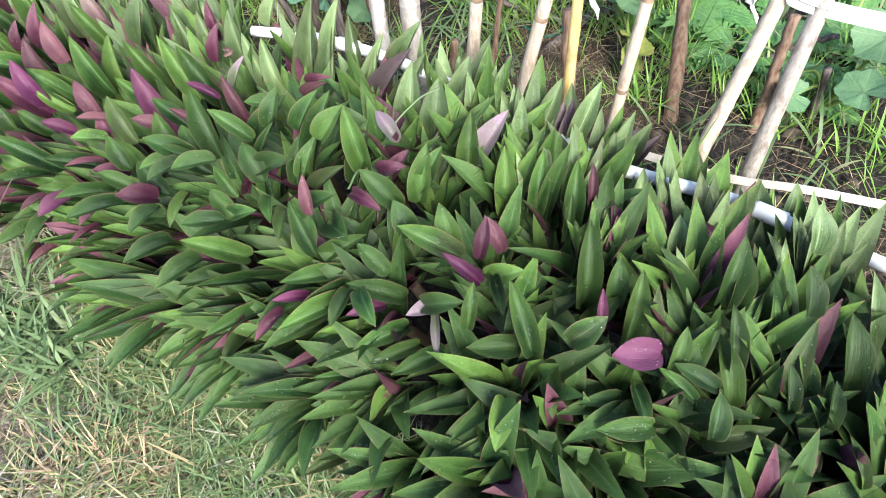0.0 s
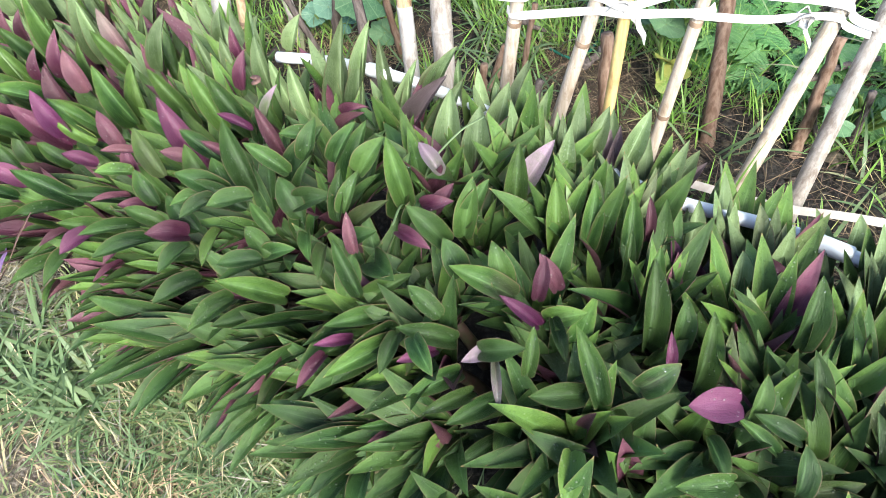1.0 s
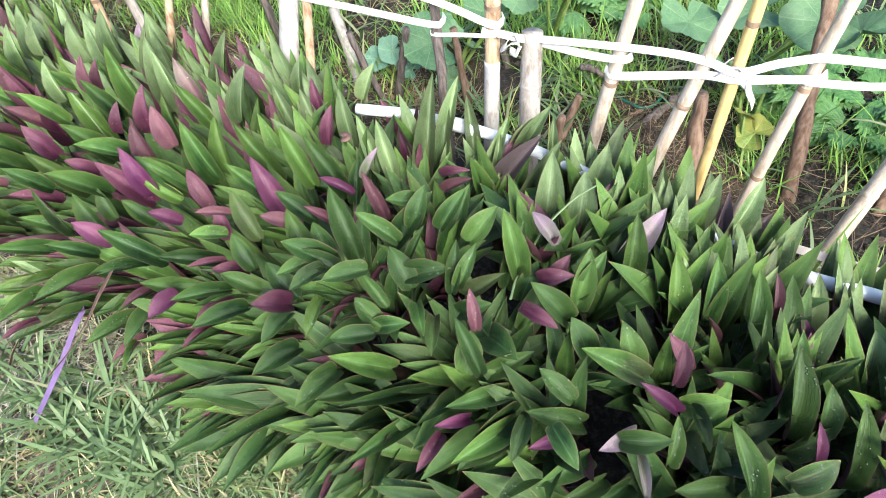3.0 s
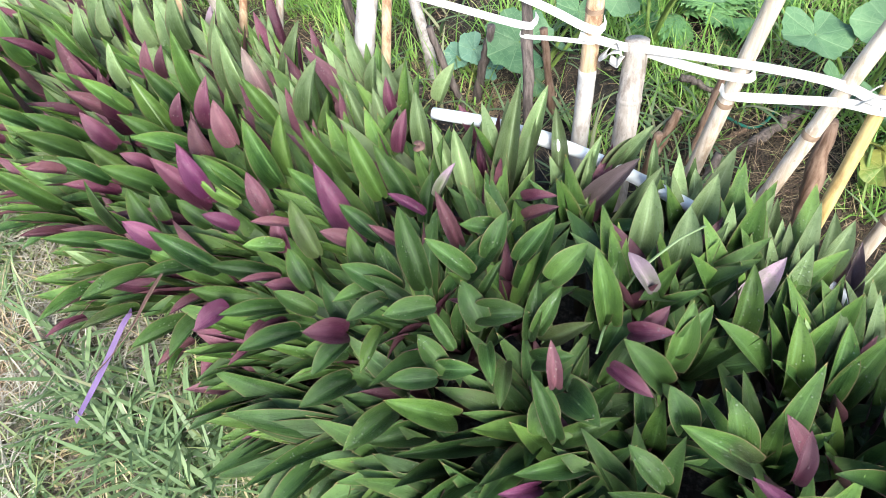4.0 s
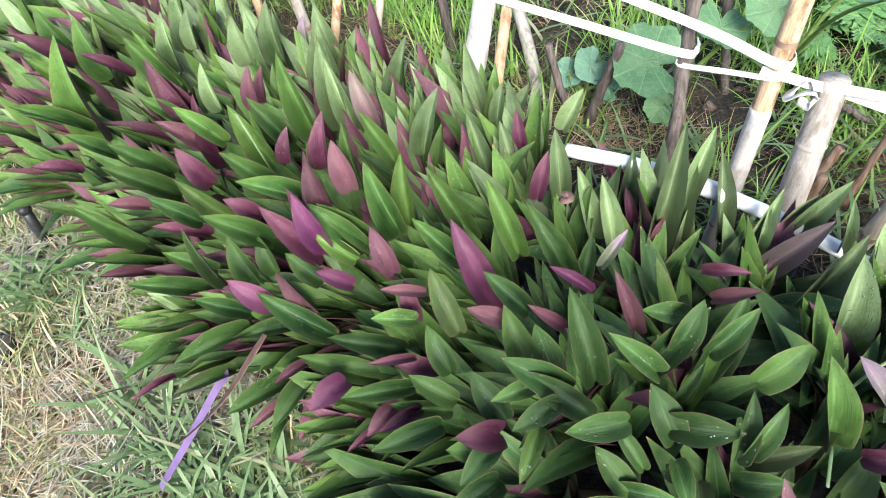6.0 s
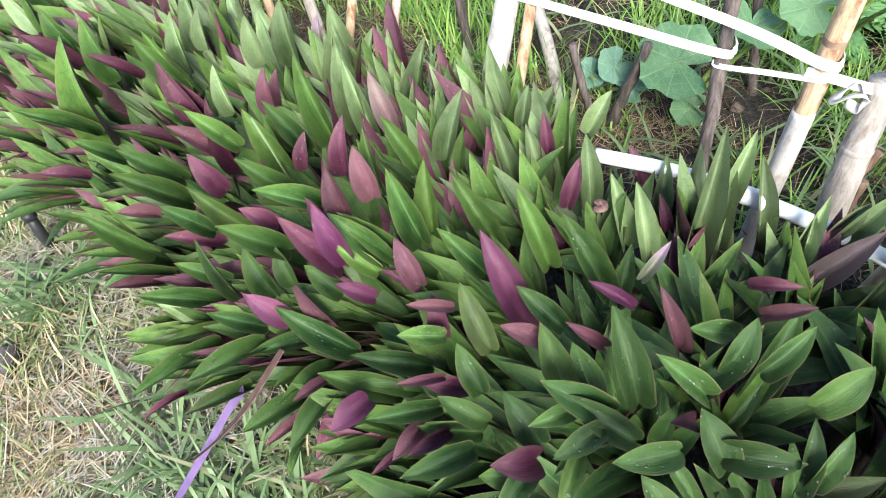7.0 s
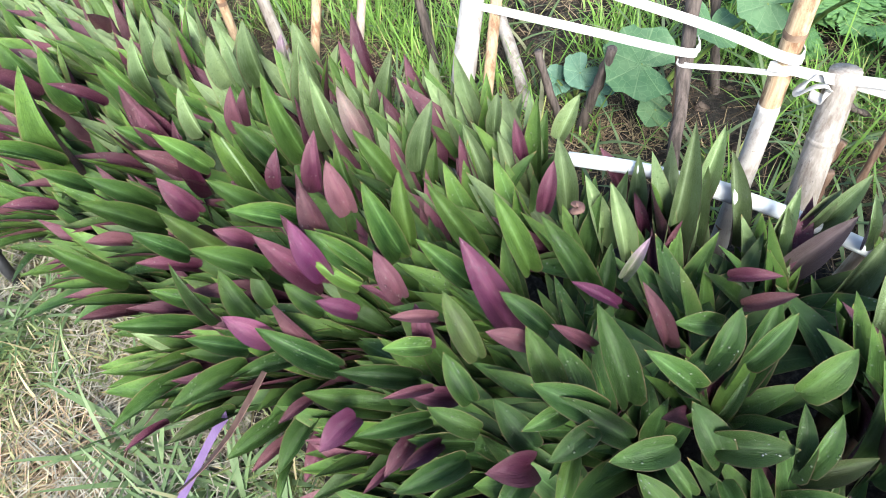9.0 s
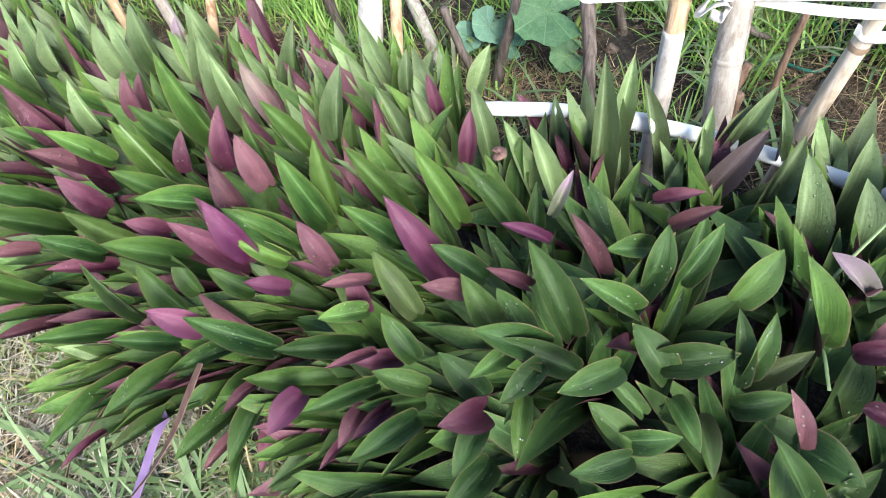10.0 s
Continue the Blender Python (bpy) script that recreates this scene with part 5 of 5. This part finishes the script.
def lobed_leaf_mesh(seed, lobes=7, cup=0.25):
    rng = random.Random(seed)
    na, nr = 40, 6
    verts, uv, faces = [(0, 0, 0)], [(0, 0)], []
    ph = rng.uniform(0, 6)
    for i in range(1, nr + 1):
        for k in range(na + 1):
            w = -math.pi + 2 * math.pi * k / na
            q = i / nr
            edge = 0.90 + 0.055 * math.cos(lobes * w) + 0.025 * math.sin(23 * w + ph) + 0.02 * rng.uniform(-1, 1) * (i == nr)
            notch = 1 - 0.72 * math.exp(-((math.pi - abs(w)) / 0.28) ** 2)
            r = q * edge * notch
            z = cup * q * q * 0.4 + 0.09 * q * math.sin(3 * w + ph) + 0.05 * q * abs(math.cos(lobes * w / 2))
            verts.append((r * math.cos(w), r * math.sin(w), z))
            uv.append((k / na, q))
    row = na + 1
    for k in range(na):
        faces.append((0, 1 + k, 2 + k))
    for i in range(nr - 1):
        for k in range(na):
            a = 1 + i * row + k
            faces.append((a, a + row, a + row + 1, a + 1))
    top = len(verts)
    verts += [(x, y, z - 0.012) for x, y, z in verts]
    faces += [tuple(top + v for v in reversed(f)) for f in list(faces)]
    return verts, faces, uv + uv


def pumpkin_plant(root, leaves, label, m=PUMPKIN, seed=1):
    """A rough-leaved vine: a stem for each leaf and a broad lobed blade on it."""
    rng = random.Random(seed)
    ob = thing("pumpkin_plant", root, label, "plant", "pumpkin plants")
    r = Vector(root)
    for k, (x, y, z, size, tip) in enumerate(leaves):
        end = Vector((x, y, z))
        mid = (r + end) / 2 + Vector((rng.uniform(-0.02, 0.02), rng.uniform(-0.02, 0.02), 0.03))
        v, f = tube(smooth_line([r, mid, end], 6), [0.006 - 0.0003 * i for i in range(13)], 7)
        child("leaf_stalk", mesh_of("stalk", v, f, [GREEN_STEM]), ob)
        v, f, uv = lobed_leaf_mesh(seed * 31 + k, 5 if seed % 2 else 7)
        me = mesh_of("blade", v, f, [m], None, True, uv)
        turn = rng.uniform(0, 360)
        child("leaf", me, ob, pose(x, y, z, tip + rng.uniform(-12, 12), rng.uniform(-18, 18), turn) @ Matrix.Scale(size, 4))
    return ob


pumpkin_plant((0.297, 1.294, 0), [(0.273, 1.341, 0.185, 0.060, -20), (0.326, 1.350, 0.2, 0.062, -20), (0.216, 1.412, 0.17, 0.05, -25)], "young pumpkin plant with broad green leaves", seed=1)
pumpkin_plant((0.303, 1.268, 0), [(0.289, 1.252, 0.115, 0.042, -45), (0.270, 1.286, 0.135, 0.026, -30)], "pumpkin seedling with a yellowing leaf", PUMPKIN_YELLOW, seed=3)
pumpkin_plant((0.677, 1.189, 0), [(0.591, 1.173, 0.13, 0.058, -25), (0.692, 1.076, 0.16, 0.055, -15), (0.751, 1.193, 0.19, 0.07, -20), (0.583, 1.111, 0.12, 0.04, -30), (0.808, 1.073, 0.2, 0.07, -10)], "pumpkin plant with rough green leaves", seed=2)
pumpkin_plant((0.297, 1.527, 0), [(0.164, 1.480, 0.23, 0.075, -20), (0.292, 1.484, 0.25, 0.075, -20), (0.411, 1.411, 0.27, 0.09, -15), (0.480, 1.383, 0.26, 0.085, -15), (0.553, 1.545, 0.28, 0.10, -10)], "large pumpkin plant with pale veined leaves", seed=5)
pumpkin_plant((-0.388, 1.564, 0), [(-0.411, 1.494, 0.19, 0.082, -20), (-0.289, 1.561, 0.22, 0.062, -20), (-0.453, 1.586, 0.13, 0.042, -30), (-0.377, 1.477, 0.09, 0.042, -35), (-0.329, 1.563, 0.12, 0.045, -35), (-0.202, 1.557, 0.27, 0.062, -15)], "pumpkin plant with broad pale-veined leaves", seed=6)
pumpkin_plant((-0.532, 1.582, 0), [(-0.526, 1.548, 0.125, 0.045, -30), (-0.573, 1.560, 0.095, 0.035, -35), (-0.484, 1.524, 0.09, 0.032, -35)], "small bluish-green seedling in the mulch", PUMPKIN_BLUE, seed=7)
pumpkin_plant((-0.133, 1.701, 0), [(-0.045, 1.394, 0.43, 0.10, -10), (-0.124, 1.710, 0.26, 0.060, -15), (-0.026, 1.692, 0.26, 0.07, -20)], "tall pumpkin plant with a large overhanging leaf", seed=8)


def mustard_plant(root, count, size, label, seed):
    """A rosette of feathery, deeply cut leaves."""
    rng = random.Random(seed)
    ob = thing("mustard_plant", root, label, "plant", "mustard plants")
    for k in range(count):
        az, climb = rng.uniform(0, 6.28), rng.uniform(0.5, 1.15)
        L = size * rng.uniform(0.7, 1.15)
        verts, faces, uv = [], [], []
        spine = []
        for i in range(13):
            s = i / 12
            c = climb - 1.1 * s
            spine.append((spine[-1] if spine else Vector((0, 0, 0))) + Vector((math.cos(c), 0, math.sin(c))) * L / 12)
        for i in range(3, 13):
            for side in (-1, 1):
                w = L * 0.30 * math.sin(math.pi * min((i - 1) / 12.5, 1)) ** 0.8 * rng.uniform(0.8, 1.15)
                a = spine[i - 1]
                b = spine[i]
                n = len(verts)
                lift = Vector((0, 0, rng.uniform(-0.004, 0.006)))
                fan = [a, a + (b - a) * 0.2 + Vector((0.02 * L, side * w * 0.55, 0)) + lift, a + (b - a) * 0.6 + Vector((0.12 * L, side * w, 0)) - lift, a + (b - a) * 0.8 + Vector((0.08 * L, side * w * 0.62, 0)) + lift * 2, a + (b - a) * 1.0 + Vector((0.20 * L, side * w * 0.8, 0)), b + Vector((0.08 * L, side * w * 0.35, 0)), b]
                verts += fan
                uv += [(0.5 + side * q, i / 12) for q in (0, 0.3, 0.5, 0.3, 0.5, 0.2, 0)]
                faces += [(n, n + 1, n + 6), (n + 1, n + 2, n + 3), (n + 1, n + 3, n + 5), (n + 3, n + 4, n + 5), (n + 1, n + 5, n + 6)]
        child("leaf", mesh_of("frond", verts, faces, [MUSTARD], None, True, uv), ob, pose(*root, 0, 0, math.degrees(az)))
    return ob


for i, (x, y, s) in enumerate(((0.533, 1.342, 0.13), (0.613, 1.446, 0.15), (0.731, 1.315, 0.12), (0.475, 1.471, 0.12), (0.845, 1.425, 0.15), (0.657, 1.229, 0.10), (-0.08, 1.839, 0.15), (0.082, 1.823, 0.13))):
    mustard_plant((x, y, 0.0), 12, s * 1.15, "mustard plant with feathery bright green leaves", 50 + i)

# ---- grass, straw and crumbs ----


def scatter(n, seed, x0, x1, y0, y1, keep):
    rng = np.random.default_rng(seed)
    pts = []
    while len(pts) < n:
        x, y = rng.uniform(x0, x1), rng.uniform(y0, y1)
        if rng.random() < keep(x, y):
            pts.append((x, y, rise(x, y) - 0.006))
    return np.array(pts), rng


def patch(x, y, scale, seed, sharp=2.0):
    return min(max(0.5 + sharp * noise.noise((x * scale, y * scale, seed)), 0.0), 1.0)


def lawn_side(x, y):
    d = front_line(x) + 0.20 - y
    return 0.0 if d < 0 else (1.0 if d < 0.95 else 0.12)


def green_edge(x, y):
    """Where fine grass grows thick along the bed."""
    d = front_line(x) + 0.20 - y
    return lawn_side(x, y) * min(max((x + 0.95) / 0.25, 0.0), 1.0) * min(max((0.42 - d) / 0.15, 0.0), 1.0)


def lawn():
    P, g = scatter(9000, 4, -0.95, 0.9, -0.5, 0.8, lambda x, y: green_edge(x, y) * (0.35 + 0.65 * patch(x, y, 6.0, 4, 3.0)))
    n = len(P)
    v, f = blade_field(P, g.uniform(0, 6.28, n), g.gamma(4, 0.012, n) + 0.018, g.uniform(0.0016, 0.0046, n), g.uniform(0.5, 1.4, n), g.uniform(0.1, 1.1, n))
    stuff("edge_grass", v, f, CRAB_GREEN, "thick fine green grass along the bed", "grass")
    P, g = scatter(30000, 1, -2.7, 0.9, -0.7, 1.6, lambda x, y: lawn_side(x, y) * (0.22 + 0.78 * patch(x, y, 3.6, 1, 3.0)) * (1.0 if x > -1.1 else 0.8))
    n = len(P)
    v, f = blade_field(P, g.uniform(0, 6.28, n), g.gamma(3.5, 0.011, n) + 0.012, g.uniform(0.0018, 0.0055, n), g.uniform(0.2, 1.35, n), g.uniform(0.1, 1.3, n))
    stuff("lawn_grass", v, f, LAWN_GREEN, "short green grass on bare earth beside the bed", "grass")
    P, g = scatter(9500, 2, -2.7, 0.9, -0.7, 1.6, lambda x, y: lawn_side(x, y) * (0.06 + 0.94 * patch(x, y, 3.4, 9, 3.0)) * (1.0 if x < -1.0 else 0.45) * (1 - 0.6 * green_edge(x, y)))
    n = len(P)
    P[:, 2] += g.uniform(0.004, 0.022, n)
    v, f = blade_field(P, g.uniform(0, 6.28, n), g.gamma(5, 0.012, n) + 0.015, g.uniform(0.0012, 0.0036, n), g.uniform(1.25, 1.62, n), g.uniform(-0.15, 0.25, n), 3)
    stuff("dry_grass", v, f, STRAW_PALE, "dry straw-coloured grass lying on the earth", "dry grass")
    P, g = scatter(9000, 3, -2.7, 0.9, -0.7, 1.6, lambda x, y: lawn_side(x, y) * (1 - 0.6 * green_edge(x, y)))
    n = len(P)
    v, f = blade_field(P, g.uniform(0, 6.28, n), g.uniform(0.01, 0.05, n), g.uniform(0.0014, 0.003, n), g.uniform(1.3, 1.6, n), g.uniform(-0.1, 0.2, n), 2)
    stuff("grass_litter", v, f, STRAW, "brown bits of dead grass on the earth", "litter")


def tuft(name, at, count, length, width, m, label, seed, spread=0.03, flat=(0.5, 1.35), droop=(0.2, 0.9)):
    g = np.random.default_rng(seed)
    P = np.stack([at[0] + g.normal(0, spread, count), at[1] + g.normal(0, spread, count), np.full(count, rise(*at) - 0.004)], 1)
    v, f = blade_field(P, g.uniform(0, 6.28, count), length * g.uniform(0.55, 1.15, count), width * g.uniform(0.7, 1.2, count), g.uniform(*flat, count), g.uniform(*droop, count), 6)
    ob = tagged(new(name, mesh_of(name, v, f, [m])), label, "grass tuft", "broad grass tufts", "stuff")
    return ob


lawn()
for i, (x, y) in enumerate(((-0.90, 0.60), (-0.97, 0.56), (-1.06, 0.60), (-1.15, 0.66), (-0.85, 0.52), (-1.25, 0.74), (-1.02, 0.68), (-1.55, 0.98), (-1.62, 0.90))):
    tuft("grass_tuft", (x, y), 40, 0.165, 0.0088, CRAB_GREEN, "broad-bladed green grass tuft at the edge of the bed", 100 + i, 0.025)
for i in range(26):
    rr = random.Random(300 + i)
    x = rr.uniform(-2.0, 0.0)
    tuft("grass_tuft", (x, front_line(x) - rr.uniform(-0.05, 0.55)), 16, 0.095, 0.0078, CRAB_GREEN, "low green grass tuft in the lawn", 300 + i, 0.02)


for i, (x, y) in enumerate(((-1.50, 0.69), (-1.44, 0.62), (-1.58, 0.66), (-1.36, 0.70), (-1.40, 0.52), (-0.62, 0.34), (-0.74, 0.30), (-1.70, 0.78))):
    tuft("dry_tuft", (x, y), 170, 0.11, 0.0028, STRAW, "matted tuft of dry tan straw", 500 + i, 0.04, (1.0, 1.5), (0.0, 0.6))


def garden_side(x, y):
    d = y - back_line(x) - 0.02
    return 0.0 if d < 0 else (1.0 if d < 1.1 else 0.3)


def garden():
    P, g = scatter(19000, 11, -2.2, 1.5, 0.3, 3.0, lambda x, y: garden_side(x, y) * (0.12 + 0.88 * patch(x, y, 2.6, 21, 3.0) ** 2 if y - back_line(x) < 0.42 else 0.15))
    n = len(P)
    P[:, 2] += 0.012 + g.uniform(0.0, 0.02, n)
    v, f = blade_field(P, g.uniform(0, 6.28, n), g.gamma(4, 0.014, n) + 0.02, g.uniform(0.0009, 0.0022, n), g.uniform(1.3, 1.6, n), g.uniform(-0.2, 0.25, n), 3)
    stuff("straw_mulch", v, f, STRAW_BROWN, "loose brown straw mulch round the stakes", "straw")
    P, g = scatter(7000, 12, -2.2, 1.5, 0.3, 3.0, lambda x, y: garden_side(x, y) * patch(x, y, 2.2, 21))
    n = len(P)
    P[:, 2] += 0.02 + g.uniform(0.0, 0.02, n)
    v, f = blade_field(P, g.uniform(0, 6.28, n), g.gamma(4, 0.013, n) + 0.02, g.uniform(0.0009, 0.002, n), g.uniform(1.3, 1.6, n), g.uniform(-0.2, 0.25, n), 3)
    stuff("straw_mulch", v, f, STRAW, "paler straw on top of the mulch", "straw")
    P, g = scatter(15000, 13, -2.2, 1.5, 0.3, 3.0, lambda x, y: garden_side(x, y) * patch(x, y, 4.2, 33, 3.2) ** 2 * (0.35 if y - back_line(x) < 0.22 else 0.9) * (0.3 if x > 0.5 or (-0.72 < x < -0.28 and y < 1.62) else 1.0) + 0.03 * garden_side(x, y))
    n = len(P)
    v, f = blade_field(P, g.uniform(0, 6.28, n), g.gamma(5, 0.015, n) + 0.03, g.uniform(0.0022, 0.0065, n), g.uniform(0.05, 0.6, n), g.uniform(0.2, 1.1, n), 5)
    stuff("garden_grass", v, f, GARDEN_GREEN, "bright green grass growing through the mulch", "grass")
    P, g = scatter(1500, 15, -2.2, 1.5, 0.3, 3.0, lambda x, y: garden_side(x, y) * patch(x, y, 5.0, 71, 4.0) ** 2)
    n = len(P)
    v, f = blade_field(P, g.uniform(0, 6.28, n), g.uniform(0.10, 0.22, n), g.uniform(0.006, 0.011, n), g.uniform(0.2, 0.8, n), g.uniform(0.7, 1.7, n), 7)
    stuff("garden_grass", v, f, CRAB_GREEN, "broad arching grass blades among the stakes", "grass")
    P, g = scatter(2600, 14, -2.2, 1.5, 0.3, 3.0, lambda x, y: garden_side(x, y))
    verts, faces = [], []
    for p in P:
        r = g.gamma(2.0, 0.003) + 0.002
        o = len(verts)
        ring = [(math.cos(k * 1.2566) * r * g.uniform(0.7, 1.2), math.sin(k * 1.2566) * r * g.uniform(0.7, 1.2), g.uniform(-0.2, 0.4) * r) for k in range(5)]
        verts += [(p[0] + a, p[1] + b, p[2] + 0.012 + c) for a, b, c in ring] + [(p[0], p[1], p[2] + 0.012 + r * 0.8), (p[0], p[1], p[2] + 0.008 - r)]
        for k in range(5):
            faces += [(o + k, o + (k + 1) % 5, o + 5), (o + (k + 1) % 5, o + k, o + 6)]
    stuff("soil_crumbs", verts, faces, CLOD, "small dark crumbs of soil", "soil")


garden()
for i, (x, y) in enumerate(((-0.458, 1.457), (-0.38, 1.476), (-0.326, 1.434), (-0.50, 1.42), (-0.616, 1.603), (-0.60, 1.537), (-0.53, 1.50), (-0.69, 1.53), (-0.56, 1.62), (-0.77, 1.57), (-0.41, 1.52), (-0.30, 1.45), (0.086, 1.268), (0.067, 1.343), (0.12, 1.20), (-0.019, 1.336), (0.02, 1.24))):
    tuft("straw_heap", (x, y), 300, 0.085, 0.0030, STRAW, "heap of brown straw laid as mulch", 700 + i, 0.04, (1.15, 1.55), (-0.1, 0.5))

# ---- small things ----


def lump(name, at, size, m, label, category, seed):
    """An uneven stone, half sunk."""
    rng = random.Random(seed)
    bm = bmesh.new()
    bmesh.ops.create_icosphere(bm, subdivisions=2, radius=1.0)
    for vert in bm.verts:
        vert.co *= 0.85 + 0.3 * noise.noise(vert.co * 1.3 + Vector((seed, 0, 0)))
        vert.co = Vector((vert.co.x * size[0], vert.co.y * size[1], max(vert.co.z, -0.5) * size[2]))
    me = bpy.data.meshes.new(name)
    bm.to_mesh(me)
    bm.free()
    me.materials.append(m)
    ob = tagged(new(name, me), label, category)
    ob.matrix_world = pose(*at, 0, 0, rng.uniform(0, 180))
    return ob


lump("stone", (-1.679, 0.977, 0.008), (0.022, 0.016, 0.014), STONE, "small pale brown stone on the grass", "stone", 3)
lump("stone", (-1.592, 0.771, 0.010), (0.040, 0.030, 0.024), STONE_DARK, "dark grey stone in the lawn", "stone", 5)
lump("stone", (-0.690, 1.520, 0.012), (0.040, 0.026, 0.016), STONE_DARK, "flat grey stone beside the stakes", "stone", 8)


def black_stub():
    v, f = tube([(-1.662, 1.035, -0.01), (-1.660, 1.040, 0.05), (-1.655, 1.048, 0.10)], [0.012, 0.012, 0.011], 12)
    ob = thing("irrigation_stub", (-1.662, 1.035, 0), "short black plastic pipe stub standing in the grass", "pipe")
    child("tube", mesh_of("stub", v, f, [BLACK]), ob)
    v, f = tube([(-1.6555, 1.047, 0.095), (-1.655, 1.048, 0.112)], [0.015, 0.015], 12)
    child("collar", mesh_of("collar", v, f, [BLACK]), ob)


black_stub()


def loose_band(name, points, width, m, label, category, lean=1.2):
    v, f = band(smooth_line(points, 10), width, 0.0009, lean, lambda t: 0.15 * math.sin(5 * t))
    return tagged(new(name, mesh_of(name, v, f, [m], None, False)), label, category)


loose_band("purple_tape", [(-0.965, 0.731, 0.22), (-0.992, 0.711, 0.19), (-1.036, 0.664, 0.13), (-1.072, 0.611, 0.085), (-1.093, 0.579, 0.06)], 0.016, PURPLE_TAPE, "purple plastic tape hanging from the plants to the grass", "tape", 1.45)
loose_band("dry_leaf", [(-0.905, 0.780, 0.27), (-0.925, 0.742, 0.25), (-0.958, 0.706, 0.21), (-1.004, 0.670, 0.165), (-1.049, 0.641, 0.13)], 0.020, DRY_LEAF, "withered brown leaf hanging over the lawn", "leaf", 0.9)
loose_band("dry_leaf", [(-1.10, 0.78, 0.16), (-1.15, 0.745, 0.12), (-1.20, 0.72, 0.07), (-1.235, 0.70, 0.02)], 0.014, DRY_LEAF, "withered brown leaf at the edge of the bed", "leaf", 0.9)


def curled_flower(at):
    pts = [Vector(at) + Vector((0.009 * math.cos(k * 1.4), 0.007 * math.sin(k * 1.4), 0.002 * k - 0.012)) * (1 - 0.06 * k) for k in range(8)]
    v, f = band(smooth_line(pts, 5), 0.009, 0.0008, 0.2, lambda t: 2.0 * t)
    tagged(new("dried_flower", mesh_of("dried_flower", v, f, [DRY_LEAF])), "curled dry brown flower among the leaves", "flower")


curled_flower((-0.503, 1.016, 0.358))


def hose():
    pts = smooth_line([(0.015, 1.49, 0.022), (0.09, 1.435, 0.022), (0.138, 1.478, 0.024), (0.16, 1.56, 0.022), (0.12, 1.66, 0.022)], 10)
    v, f = tube(pts, [0.0035] * len(pts), 8)
    tagged(new("garden_hose", mesh_of("garden_hose", v, f, [HOSE])), "thin green plastic hose lying on the soil", "hose")


hose()


def grass_stalk(points, label):
    pts = smooth_line(points, 8)
    v, f = band(pts, 0.0035, 0.0006, 1.0, lambda t: 0.6 * t)
    tagged(new("grass_blade", mesh_of("grass_blade", v, f, [CRAB_GREEN])), label, "grass", "grass blades in the bed")


grass_stalk([(-0.19, 0.74, 0.02), (-0.185, 0.755, 0.25), (-0.165, 0.79, 0.35), (-0.115, 0.83, 0.395), (-0.075, 0.86, 0.40)], "long green grass blade growing through the leaves")
grass_stalk([(-0.16, 0.72, 0.02), (-0.175, 0.735, 0.25), (-0.190, 0.72, 0.36), (-0.20, 0.67, 0.375)], "bent green grass blade among the leaves")
grass_stalk([(-0.93, 1.00, 0.02), (-0.94, 1.005, 0.25), (-0.955, 1.01, 0.40), (-0.98, 1.03, 0.46)], "thin green grass blade among the leaves")
